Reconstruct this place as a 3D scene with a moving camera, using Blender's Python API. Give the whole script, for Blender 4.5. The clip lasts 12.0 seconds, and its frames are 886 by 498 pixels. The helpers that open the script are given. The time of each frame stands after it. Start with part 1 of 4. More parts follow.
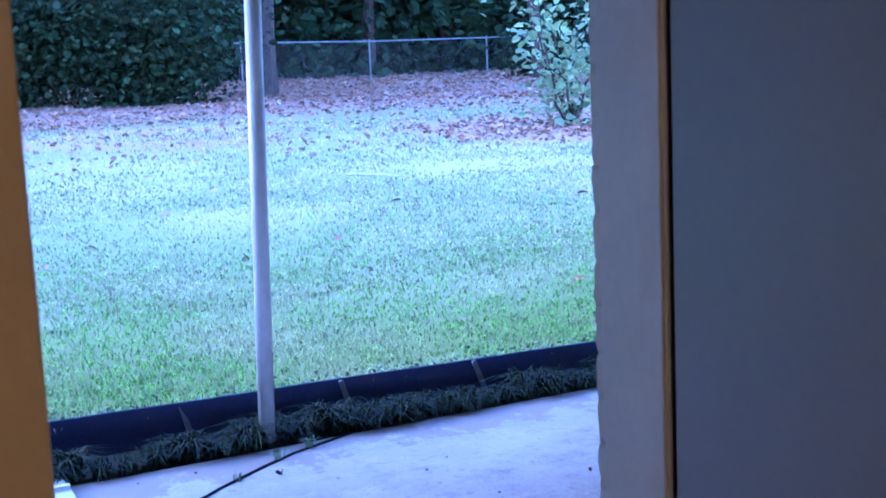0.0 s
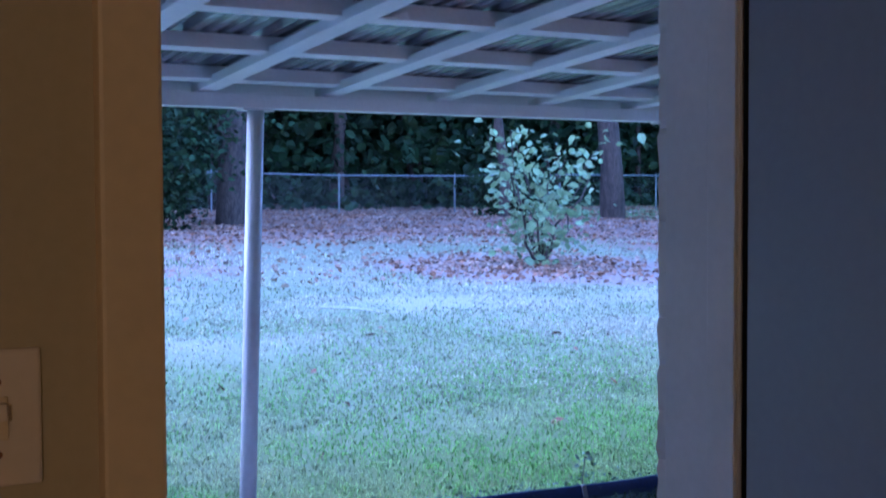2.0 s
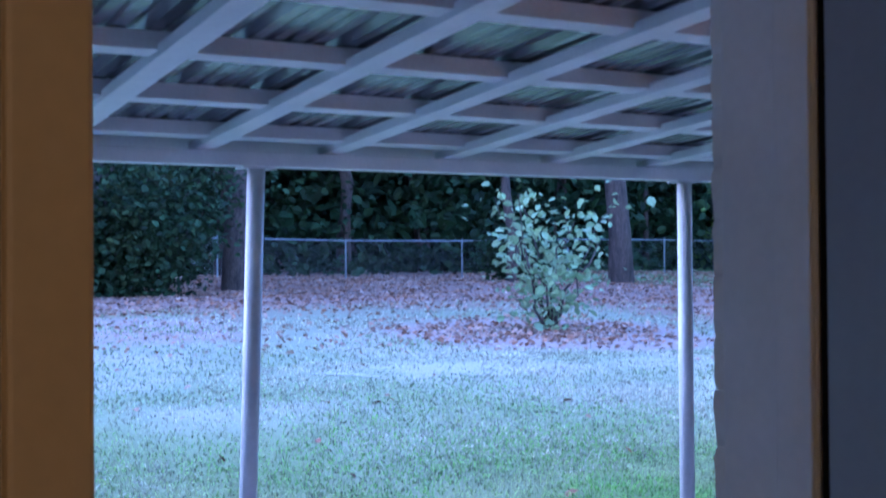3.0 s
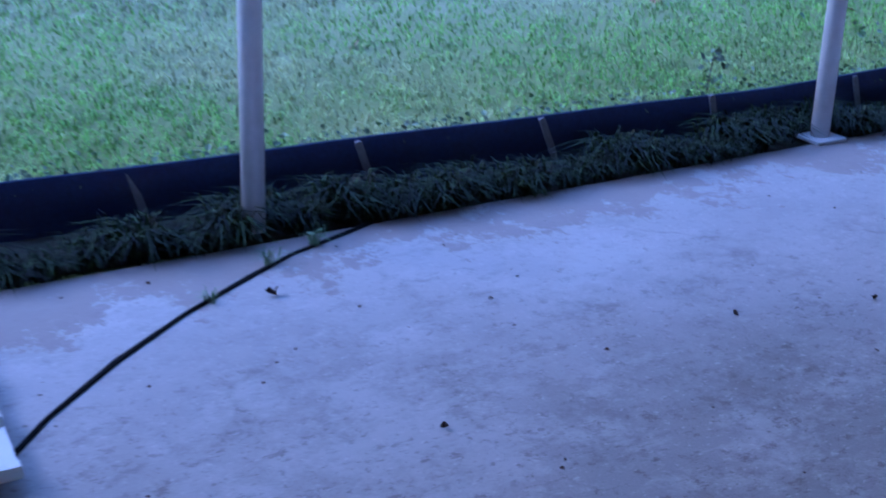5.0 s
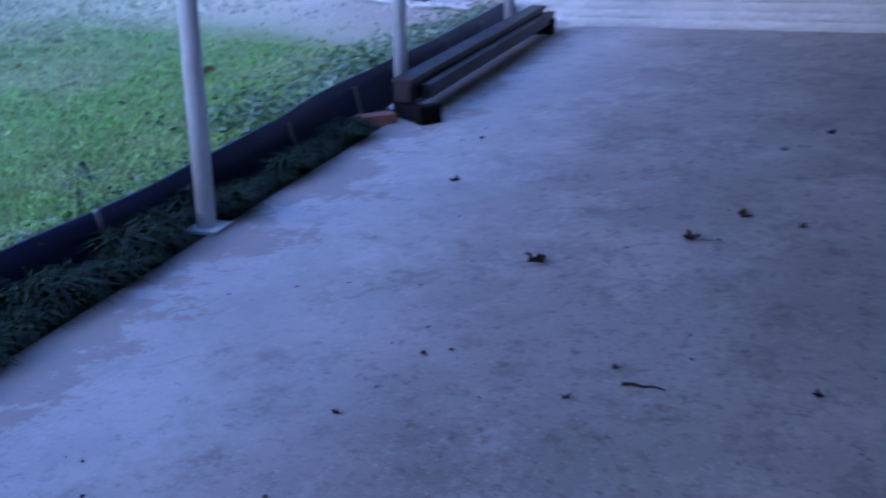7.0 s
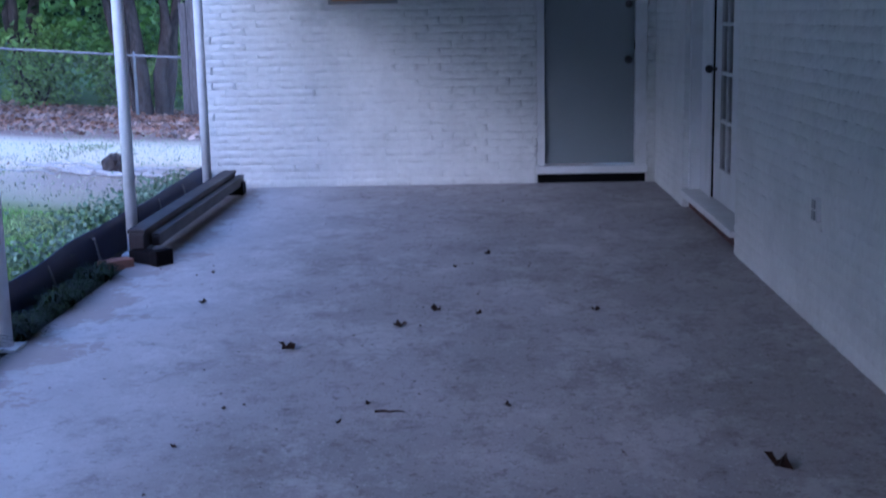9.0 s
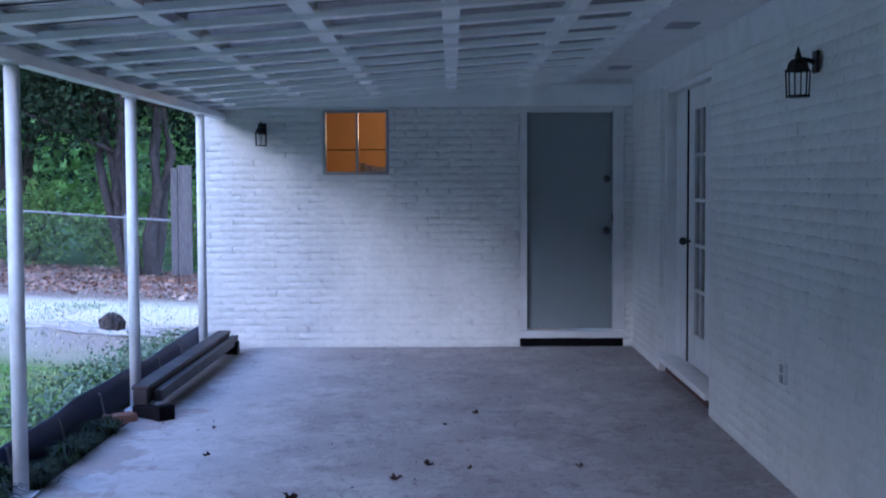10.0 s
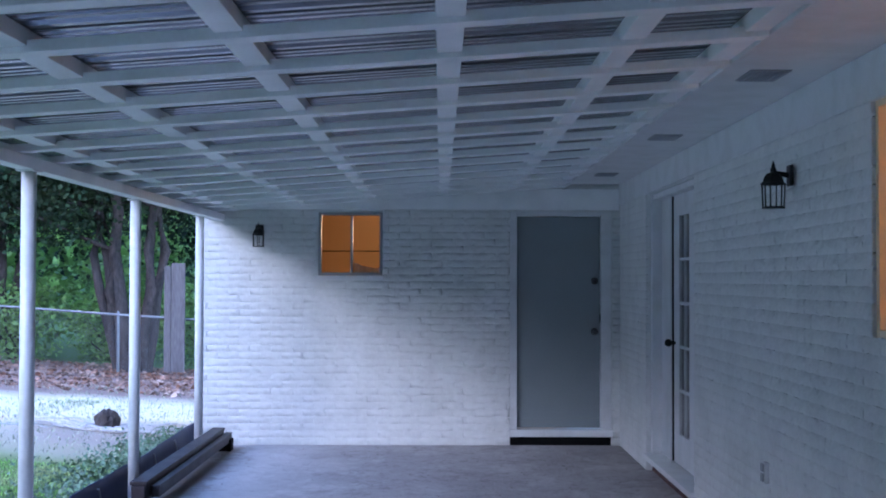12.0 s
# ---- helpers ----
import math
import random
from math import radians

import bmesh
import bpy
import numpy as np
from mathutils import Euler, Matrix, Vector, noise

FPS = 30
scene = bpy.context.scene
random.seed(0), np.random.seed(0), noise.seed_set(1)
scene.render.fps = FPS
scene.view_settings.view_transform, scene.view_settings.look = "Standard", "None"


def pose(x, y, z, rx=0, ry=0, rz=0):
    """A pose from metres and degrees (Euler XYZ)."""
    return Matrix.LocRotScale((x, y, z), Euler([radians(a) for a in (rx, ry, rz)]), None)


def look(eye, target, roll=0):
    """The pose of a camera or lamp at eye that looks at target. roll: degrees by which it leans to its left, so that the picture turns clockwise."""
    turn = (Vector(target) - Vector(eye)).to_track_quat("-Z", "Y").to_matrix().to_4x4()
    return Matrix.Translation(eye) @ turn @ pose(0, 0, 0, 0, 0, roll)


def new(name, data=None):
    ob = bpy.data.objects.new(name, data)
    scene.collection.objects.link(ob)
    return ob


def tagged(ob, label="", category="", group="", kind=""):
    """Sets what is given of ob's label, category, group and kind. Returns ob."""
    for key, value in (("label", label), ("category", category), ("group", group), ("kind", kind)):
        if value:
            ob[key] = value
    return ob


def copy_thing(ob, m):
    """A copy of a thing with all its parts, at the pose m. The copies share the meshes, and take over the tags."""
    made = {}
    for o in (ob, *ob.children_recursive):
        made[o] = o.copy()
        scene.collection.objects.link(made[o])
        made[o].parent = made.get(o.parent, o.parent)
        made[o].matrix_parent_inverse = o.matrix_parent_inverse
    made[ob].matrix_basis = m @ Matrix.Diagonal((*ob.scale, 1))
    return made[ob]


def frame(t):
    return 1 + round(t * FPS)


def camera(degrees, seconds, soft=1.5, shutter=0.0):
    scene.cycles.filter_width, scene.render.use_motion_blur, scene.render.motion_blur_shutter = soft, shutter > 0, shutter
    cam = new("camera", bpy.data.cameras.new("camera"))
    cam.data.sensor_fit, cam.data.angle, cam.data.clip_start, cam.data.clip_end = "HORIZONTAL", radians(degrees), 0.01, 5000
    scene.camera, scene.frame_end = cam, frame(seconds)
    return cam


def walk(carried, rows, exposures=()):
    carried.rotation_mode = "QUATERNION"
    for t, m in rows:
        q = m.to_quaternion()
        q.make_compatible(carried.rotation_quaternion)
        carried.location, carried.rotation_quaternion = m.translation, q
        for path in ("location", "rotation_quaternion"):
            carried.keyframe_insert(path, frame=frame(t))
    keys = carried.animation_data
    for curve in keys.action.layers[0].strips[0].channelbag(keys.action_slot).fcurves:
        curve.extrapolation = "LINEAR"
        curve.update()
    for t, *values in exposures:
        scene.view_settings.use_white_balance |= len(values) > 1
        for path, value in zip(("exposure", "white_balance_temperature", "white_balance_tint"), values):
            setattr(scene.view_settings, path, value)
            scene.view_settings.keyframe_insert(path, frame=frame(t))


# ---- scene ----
cam = camera(39.40, 12.0, soft=1.8, shutter=0.4)
PATH = [
    (0.0, look((1.429, -9.692, 1.707), (-2.080, -7.865, 1.114), -2.43)),
    (0.5, look((1.415, -9.801, 1.729), (-2.059, -7.920, 1.101), -0.28)),
    (1.0, look((1.398, -9.832, 1.735), (-2.063, -7.912, 1.158), 0.20)),
    (1.5, look((1.397, -9.833, 1.736), (-2.076, -7.885, 1.354), -0.05)),
    (2.0, look((1.365, -9.833, 1.727), (-2.112, -7.861, 1.565), -0.25)),
    (2.5, look((1.297, -9.802, 1.710), (-2.185, -7.835, 1.781), -0.29)),
    (2.7, look((1.246, -9.771, 1.712), (-2.241, -7.816, 1.839), -0.33)),
    (4.3, look((0.210, -9.340, 1.620), (-3.199, -7.566, 0.511), -0.69)),
    (4.5, look((0.050, -9.280, 1.590), (-3.334, -7.557, 0.331), -0.32)),
    (5.0, look((-0.340, -9.100, 1.510), (-3.586, -7.352, -0.042), 0.71)),
    (5.5, look((-0.730, -8.970, 1.440), (-3.655, -6.772, -0.176), 2.20)),
    (6.0, look((-1.110, -9.010, 1.390), (-3.552, -6.236, -0.141), 2.36)),
    (6.5, look((-1.370, -9.210, 1.390), (-3.222, -5.982, -0.077), -1.32)),
    (7.0, look((-1.490, -9.600, 1.440), (-2.694, -6.002, 0.173), -1.40)),
    (7.5, look((-1.450, -10.080, 1.440), (-2.143, -6.318, 0.272), -1.64)),
    (7.7, look((-1.460, -10.250, 1.450), (-1.987, -6.459, 0.289), -1.36)),
    (9.3, look((-1.620, -11.210, 1.530), (-1.711, -7.256, 0.930), -0.93)),
    (9.5, look((-1.620, -11.300, 1.550), (-1.698, -7.332, 1.049), -0.58)),
    (10.0, look((-1.700, -11.530, 1.550), (-1.729, -7.536, 1.331), -0.25)),
    (10.5, look((-1.740, -11.680, 1.570), (-1.732, -7.683, 1.413), -0.24)),
    (11.0, look((-1.680, -11.750, 1.570), (-1.683, -7.751, 1.504), -0.13)),
    (11.2, look((-1.650, -11.790, 1.560), (-1.667, -7.790, 1.538), -0.23)),
    (11.5, look((-1.690, -11.830, 1.560), (-1.693, -7.830, 1.595), 0.19)),
    (12.0, look((-1.730, -11.820, 1.580), (-1.722, -7.821, 1.677), 0.17)),
]
EXPOSURES = [(0.0, 3.4, 4330, 33), (0.5, 3.2, 4350, 34), (1.5, 2.9, 4450, 32), (2.7, 2.82, 4500, 31),
             (4.5, 2.55, 4450, 31), (5.5, 2.42, 4450, 30), (6.5, 2.23, 4490, 30), (7.7, 1.88, 4560, 30), (9.3, 2.35, 4870, 26), (10.5, 2.65, 5000, 22), (12.0, 2.75, 5060, 22)]
walk(cam, PATH, EXPOSURES)

# ---------------------------------------------------------------- sky, sun, lamps
SUN_TO = Vector((-1.0, -1.0, 0.6)).normalized()
world = bpy.data.worlds.new("sky")
scene.world = world
world.use_nodes = True
wn = world.node_tree
sky = wn.nodes.new("ShaderNodeTexSky")
sky.sky_type = 'NISHITA'
sky.sun_disc = False
sky.sun_elevation = math.asin(SUN_TO.z)
sky.sun_rotation = math.atan2(SUN_TO.x, SUN_TO.y)
sky.dust_density = 0.6
sky.ozone_density = 1.5
wn.links.new(sky.outputs[0], wn.nodes["Background"].inputs[0])
wn.nodes["Background"].inputs[1].default_value = 0.145
sun = new("sun", bpy.data.lights.new("sun", 'SUN'))
sun.data.energy = 0.085
sun.data.angle = radians(10)
sun.data.color = (1.0, 0.97, 0.93)
sun.matrix_basis = look(SUN_TO * 40, (0, 0, 0))


def lamp(name, place, watts, color, radius):
    ob = new(name, bpy.data.lights.new(name, 'POINT'))
    ob.data.energy, ob.data.color, ob.data.shadow_soft_size = watts, color, radius
    ob.location = place
    return ob


lamp("room_lamp", (3.2, -10.9, 2.1), 4.4, (1.0, 0.64, 0.24), 0.12)
lamp("store_room_lamp", (-2.2, 1.5, 2.1), 2.6, (1.0, 0.60, 0.24), 0.1)
lamp("side_room_lamp", (1.3, -7.1, 2.1), 13.0, (1.0, 0.70, 0.40), 0.1)

# ---------------------------------------------------------------- materials


def material(name, color, rough=0.6, metal=0.0, vary=0.12, scale=6.0, fine=90.0, bump=0.15, depth=0.004, second=None,
             mix=(0.45, 0.65), pieces=0.0, island=False, spec=0.5, coords="Object", stretch=(1, 1, 1)):
    """Base colour with two scales of variation, optional second colour in blotches, and fine relief."""
    m = bpy.data.materials.new(name)
    m.use_nodes = True
    t = m.node_tree
    n, ln = t.nodes, t.links
    b = n["Principled BSDF"]
    b.inputs["Roughness"].default_value, b.inputs["Metallic"].default_value = rough, metal
    b.inputs["Specular IOR Level"].default_value = spec
    co = n.new("ShaderNodeTexCoord")
    mp = n.new("ShaderNodeMapping")
    mp.inputs["Scale"].default_value = stretch
    if coords == "World":
        ge = n.new("ShaderNodeNewGeometry")
        ln.new(ge.outputs["Position"], mp.inputs[0])
    else:
        ln.new(co.outputs[coords], mp.inputs[0])
    big, small = n.new("ShaderNodeTexNoise"), n.new("ShaderNodeTexNoise")
    for node, s, d in ((big, scale, 4), (small, fine, 3)):
        node.inputs["Scale"].default_value, node.inputs["Detail"].default_value = s, d
        ln.new(mp.outputs[0], node.inputs[0])
    base = n.new("ShaderNodeMix")
    base.data_type = 'RGBA'
    ramp = n.new("ShaderNodeMapRange")
    ramp.inputs[1].default_value, ramp.inputs[2].default_value = mix
    ln.new(big.outputs[0], ramp.inputs[0])
    ln.new(ramp.outputs[0], base.inputs[0])
    c2 = second or tuple(c * (1 - vary) for c in color)
    base.inputs[6].default_value, base.inputs[7].default_value = (*color, 1), (*c2, 1)
    hsv = n.new("ShaderNodeHueSaturation")
    ln.new(base.outputs[2], hsv.inputs["Color"])
    val = n.new("ShaderNodeMapRange")
    val.inputs[1].default_value, val.inputs[2].default_value = 0.3, 0.7
    val.inputs[3].default_value, val.inputs[4].default_value = 1 - vary, 1 + vary
    ln.new(small.outputs[0], val.inputs[0])
    last = val.outputs[0]
    if pieces:
        src = n.new("ShaderNodeNewGeometry") if island else n.new("ShaderNodeObjectInfo")
        pr = n.new("ShaderNodeMapRange")
        pr.inputs[3].default_value, pr.inputs[4].default_value = 1 - pieces, 1 + pieces
        ln.new(src.outputs["Random Per Island" if island else "Random"], pr.inputs[0])
        mu = n.new("ShaderNodeMath")
        mu.operation = 'MULTIPLY'
        ln.new(last, mu.inputs[0])
        ln.new(pr.outputs[0], mu.inputs[1])
        last = mu.outputs[0]
    ln.new(last, hsv.inputs["Value"])
    ln.new(hsv.outputs[0], b.inputs["Base Color"])
    if bump:
        bp = n.new("ShaderNodeBump")
        bp.inputs["Strength"].default_value, bp.inputs["Distance"].default_value = bump, depth
        ln.new(small.outputs[0], bp.inputs["Height"])
        ln.new(bp.outputs[0], b.inputs["Normal"])
    return m


WHITE = material("white_brick_paint", (0.69, 0.70, 0.685), 0.55, vary=0.04, scale=3, fine=22, bump=0.75, depth=0.011, second=(0.63, 0.64, 0.625), coords="World")
TRIM = material("white_trim_paint", (0.69, 0.70, 0.71), 0.4, vary=0.03, scale=5, fine=60, bump=0.12, depth=0.002, second=(0.62, 0.63, 0.63), coords="World")
ROOFWOOD = material("white_painted_lumber", (0.86, 0.875, 0.88), 0.5, vary=0.03, scale=3, fine=70, bump=0.15, depth=0.003, second=(0.77, 0.79, 0.80), coords="World")
METAL = material("painted_roof_metal", (0.36, 0.38, 0.41), 0.24, 0.6, vary=0.1, scale=2.0, fine=40, bump=0.1, depth=0.002, second=(0.22, 0.24, 0.27), coords="World", stretch=(0.25, 3, 1))
PANELWHITE = material("white_sheet_metal", (0.80, 0.81, 0.80), 0.35, 0.0, vary=0.03, scale=2.0, fine=40, bump=0.1, depth=0.002, second=(0.72, 0.73, 0.72))
POST = material("white_pipe_paint", (0.72, 0.73, 0.75), 0.4, vary=0.05, scale=4, fine=30, bump=0.15, depth=0.002, second=(0.62, 0.62, 0.62), coords="World")
DOOR = material("blue_grey_door_paint", (0.23, 0.265, 0.275), 0.35, vary=0.03, scale=3, fine=60, bump=0.08, depth=0.001)
DOORIN = material("pale_door_paint", (0.25, 0.28, 0.325), 0.35, vary=0.03, scale=3, fine=60, bump=0.08, depth=0.001)
DARK = material("dark_gap", (0.008, 0.008, 0.009), 0.9, vary=0.1, spec=0.1)
BLACK = material("black_lantern_metal", (0.012, 0.012, 0.013), 0.45, 0.3, vary=0.15, fine=120)
CHROME = material("satin_nickel", (0.10, 0.10, 0.105), 0.3, 0.9, vary=0.08)
ALU = material("window_aluminium", (0.34, 0.35, 0.36), 0.4, 0.6, vary=0.08)
EDGING = material("black_plastic_edging", (0.010, 0.017, 0.075), 0.5, vary=0.25, scale=5, fine=60, bump=0.25, depth=0.003, second=(0.016, 0.024, 0.085))
STAKE = material("grey_plastic_stake", (0.20, 0.20, 0.23), 0.5, vary=0.15)
VENT = material("grey_vent_metal", (0.30, 0.31, 0.36), 0.5, vary=0.15)
DARKRED = material("dark_red_brick", (0.09, 0.035, 0.028), 0.85, vary=0.25, scale=12, fine=80, bump=0.5, second=(0.04, 0.02, 0.018))
BROWN = material("brown_coated_beam", (0.028, 0.021, 0.022), 0.5, spec=0.3, vary=0.15, scale=5, fine=60, bump=0.1, depth=0.002, second=(0.055, 0.045, 0.046))
BLOCK = material("dark_brown_block", (0.007, 0.005, 0.006), 0.8, spec=0.12, vary=0.3, scale=8, fine=60, bump=0.3)
BRICKRED = material("red_clay_brick", (0.30, 0.13, 0.085), 0.85, vary=0.2, scale=12, fine=80, bump=0.5, second=(0.22, 0.10, 0.07))
WALLIN = material("tan_interior_wall_paint", (0.48, 0.41, 0.26), 0.65, vary=0.03, scale=3, fine=80, bump=0.12, depth=0.002, coords="World")
CASING = material("cream_interior_casing", (0.72, 0.58, 0.36), 0.5, vary=0.03, scale=3, fine=60, bump=0.05)
PLATE = material("ivory_switch_plastic", (0.72, 0.62, 0.50), 0.35, vary=0.02, bump=0)
FLOORIN = material("brown_interior_floor", (0.22, 0.14, 0.09), 0.5, vary=0.15, scale=4, fine=30)
ORANGEWALL = material("ochre_room_wall", (0.58, 0.38, 0.18), 0.7, vary=0.06, scale=2, fine=40, bump=0.1)
BLIND = material("ochre_window_blind", (0.78, 0.60, 0.38), 0.6, vary=0.05, scale=4, fine=40, bump=0.1)
LEAFDRY = material("dry_brown_leaf", (0.04, 0.018, 0.012), 0.75, vary=0.3, scale=30, fine=120, pieces=0.35, second=(0.05, 0.028, 0.018))
SOIL = material("dark_bed_soil", (0.035, 0.027, 0.02), 0.95, vary=0.4, scale=20, fine=120, bump=0.8, depth=0.01)
# the paler second colour paints glints onto the dark blades
BLADE = material("liriope_leaf", (0.010, 0.020, 0.006), 0.6, spec=0.15, vary=0.3, scale=25, fine=40, bump=0, pieces=0.9, island=True, second=(0.032, 0.05, 0.018), mix=(0.53, 0.6), coords="World")
GRASS = material("lawn_blade", (0.33, 0.37, 0.19), 0.6, vary=0.25, scale=0.55, fine=6, bump=0, pieces=0.6, island=True, second=(0.54, 0.50, 0.36), mix=(0.44, 0.58), coords="World")
LUSH = material("lush_lawn_blade", (0.25, 0.45, 0.09), 0.55, vary=0.25, scale=0.9, fine=6, bump=0, pieces=0.6, island=True, second=(0.44, 0.48, 0.22), mix=(0.46, 0.66), coords="World")
WEED = material("weed_leaf", (0.13, 0.21, 0.10), 0.6, vary=0.2, bump=0, pieces=0.4, island=True, second=(0.25, 0.32, 0.22), coords="World", scale=8)
BARK = material("pine_bark", (0.11, 0.075, 0.06), 0.9, vary=0.35, scale=5, fine=25, bump=0.9, depth=0.03, second=(0.06, 0.042, 0.036), stretch=(1, 1, 0.25))
BARK2 = material("grey_brown_bark", (0.095, 0.073, 0.062), 0.9, vary=0.35, scale=6, fine=30, bump=0.8, depth=0.02, second=(0.05, 0.038, 0.034), stretch=(1, 1, 0.25))
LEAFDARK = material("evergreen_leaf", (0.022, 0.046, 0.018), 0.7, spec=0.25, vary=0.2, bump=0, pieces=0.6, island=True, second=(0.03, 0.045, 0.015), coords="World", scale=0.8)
LEAFMID = material("broad_green_leaf", (0.27, 0.42, 0.11), 0.5, vary=0.15, bump=0, pieces=0.45, island=True, second=(0.17, 0.26, 0.09), coords="World", scale=1.5)
LEAFPALE = material("pale_shrub_leaf", (0.29, 0.38, 0.20), 0.45, vary=0.12, bump=0, pieces=0.35, island=True, second=(0.20, 0.30, 0.13), coords="World", scale=3)
GALV = material("galvanised_steel", (0.30, 0.31, 0.32), 0.45, 0.7, vary=0.15)
WOODGREY = material("weathered_grey_board", (0.17, 0.145, 0.135), 0.85, vary=0.25, scale=4, fine=40, bump=0.5, stretch=(1, 1, 0.15))
LITTER = material("fallen_leaf", (0.33, 0.17, 0.105), 0.85, vary=0.2, bump=0, pieces=0.6, island=True, second=(0.44, 0.32, 0.25), coords="World", scale=1.2)
PALEWOOD = material("bleached_branch", (0.60, 0.57, 0.54), 0.85, vary=0.2, scale=20)

GLASS = bpy.data.materials.new("clear_glass")
GLASS.use_nodes = True
gb = GLASS.node_tree.nodes["Principled BSDF"]
gb.inputs["Transmission Weight"].default_value, gb.inputs["Roughness"].default_value, gb.inputs["IOR"].default_value = 1.0, 0.02, 1.05


def translucent(m, share):
    """Lets part of the light from behind through a thin sheet."""
    t = m.node_tree
    b, o = t.nodes["Principled BSDF"], t.nodes["Material Output"]
    tr, mx = t.nodes.new("ShaderNodeBsdfTranslucent"), t.nodes.new("ShaderNodeMixShader")
    mx.inputs[0].default_value = share
    t.links.new(b.inputs["Base Color"].links[0].from_socket, tr.inputs[0])
    t.links.new(b.outputs[0], mx.inputs[1])
    t.links.new(tr.outputs[0], mx.inputs[2])
    t.links.new(mx.outputs[0], o.inputs[0])


translucent(BLIND, 0.6)
for leafy in (LEAFPALE, LEAFMID, LUSH, GRASS):
    translucent(leafy, 0.25)

LANTERNGLASS = bpy.data.materials.new("thin_lantern_glass")
LANTERNGLASS.use_nodes = True
lg = LANTERNGLASS.node_tree
mixer, clear, gloss = lg.nodes.new("ShaderNodeMixShader"), lg.nodes.new("ShaderNodeBsdfTransparent"), lg.nodes.new("ShaderNodeBsdfGlossy")
gloss.inputs["Roughness"].default_value = 0.05
mixer.inputs[0].default_value = 0.07
lg.links.new(clear.outputs[0], mixer.inputs[1])
lg.links.new(gloss.outputs[0], mixer.inputs[2])
lg.links.new(mixer.outputs[0], lg.nodes["Material Output"].inputs[0])


def concrete():
    """Patio concrete: pale broom finish with dirty blotches, scuffs and fine grit."""
    m = material("worn_patio_concrete", (0.36, 0.34, 0.34), 0.75, vary=0.07, scale=0.9, fine=160, bump=0.25, depth=0.002, second=(0.28, 0.265, 0.265), mix=(0.4, 0.62), coords="World")
    t = m.node_tree
    n, ln = t.nodes, t.links
    b = n["Principled BSDF"]
    src = b.inputs["Base Color"].links[0].from_socket
    pos = n.new("ShaderNodeNewGeometry")
    for scale, rough, lo, hi, col, amount in ((2.8, 0.8, 0.53, 0.60, (0.185, 0.165, 0.16, 1), 0.5), (7.0, 0.85, 0.54, 0.61, (0.17, 0.15, 0.145, 1), 0.6),
                                              (1.5, 0.8, 0.52, 0.60, (0.50, 0.49, 0.49, 1), 0.5), (16.0, 0.8, 0.57, 0.61, (0.14, 0.115, 0.105, 1), 0.65), (3.6, 0.85, 0.54, 0.64, (0.56, 0.55, 0.55, 1), 0.3), (40.0, 0.7, 0.58, 0.63, (0.12, 0.10, 0.09, 1), 0.5), (60.0, 0.6, 0.60, 0.66, (0.60, 0.59, 0.58, 1), 0.4)):
        no = n.new("ShaderNodeTexNoise")
        no.inputs["Scale"].default_value, no.inputs["Detail"].default_value, no.inputs["Roughness"].default_value = scale, 7, rough
        mp = n.new("ShaderNodeMapping")
        mp.inputs["Scale"].default_value = (1, 0.72, 1)
        mp.inputs["Location"].default_value = (scale * 3.1, scale, 0)
        ln.new(pos.outputs["Position"], mp.inputs[0])
        ln.new(mp.outputs[0], no.inputs[0])
        r = n.new("ShaderNodeMapRange")
        r.inputs[1].default_value, r.inputs[2].default_value, r.inputs[4].default_value = lo, hi, amount
        ln.new(no.outputs[0], r.inputs[0])
        mx = n.new("ShaderNodeMix")
        mx.data_type = 'RGBA'
        ln.new(r.outputs[0], mx.inputs[0])
        ln.new(src, mx.inputs[6])
        mx.inputs[7].default_value = col
        src = mx.outputs[2]
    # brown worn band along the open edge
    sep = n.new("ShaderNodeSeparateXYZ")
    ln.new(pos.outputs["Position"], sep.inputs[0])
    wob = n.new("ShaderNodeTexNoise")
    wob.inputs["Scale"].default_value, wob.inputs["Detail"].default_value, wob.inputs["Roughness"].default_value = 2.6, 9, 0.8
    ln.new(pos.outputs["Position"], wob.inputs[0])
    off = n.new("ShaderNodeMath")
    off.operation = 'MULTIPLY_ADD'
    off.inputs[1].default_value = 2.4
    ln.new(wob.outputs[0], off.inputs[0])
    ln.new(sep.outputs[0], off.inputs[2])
    # paler worn zone near the edge, strengthened to paint in the daylight falloff
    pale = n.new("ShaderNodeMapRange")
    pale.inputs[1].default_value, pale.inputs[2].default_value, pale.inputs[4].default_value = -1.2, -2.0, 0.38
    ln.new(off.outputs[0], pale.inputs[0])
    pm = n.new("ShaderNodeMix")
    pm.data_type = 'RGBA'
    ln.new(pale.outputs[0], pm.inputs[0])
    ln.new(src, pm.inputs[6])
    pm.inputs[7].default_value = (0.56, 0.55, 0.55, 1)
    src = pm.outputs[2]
    r = n.new("ShaderNodeMapRange")
    r.inputs[1].default_value, r.inputs[2].default_value, r.inputs[4].default_value = -2.30, -2.37, 0.7
    ln.new(off.outputs[0], r.inputs[0])
    mx = n.new("ShaderNodeMix")
    mx.data_type = 'RGBA'
    ln.new(r.outputs[0], mx.inputs[0])
    ln.new(src, mx.inputs[6])
    mx.inputs[7].default_value = (0.26, 0.21, 0.19, 1)
    src = mx.outputs[2]
    # broken hairline cracks
    bend = n.new("ShaderNodeTexNoise")
    bend.inputs["Scale"].default_value, bend.inputs["Detail"].default_value = 1.6, 6
    ln.new(pos.outputs["Position"], bend.inputs[0])
    add = n.new("ShaderNodeVectorMath")
    add.operation = 'MULTIPLY_ADD'
    add.inputs[1].default_value = (1.1, 1.1, 0)
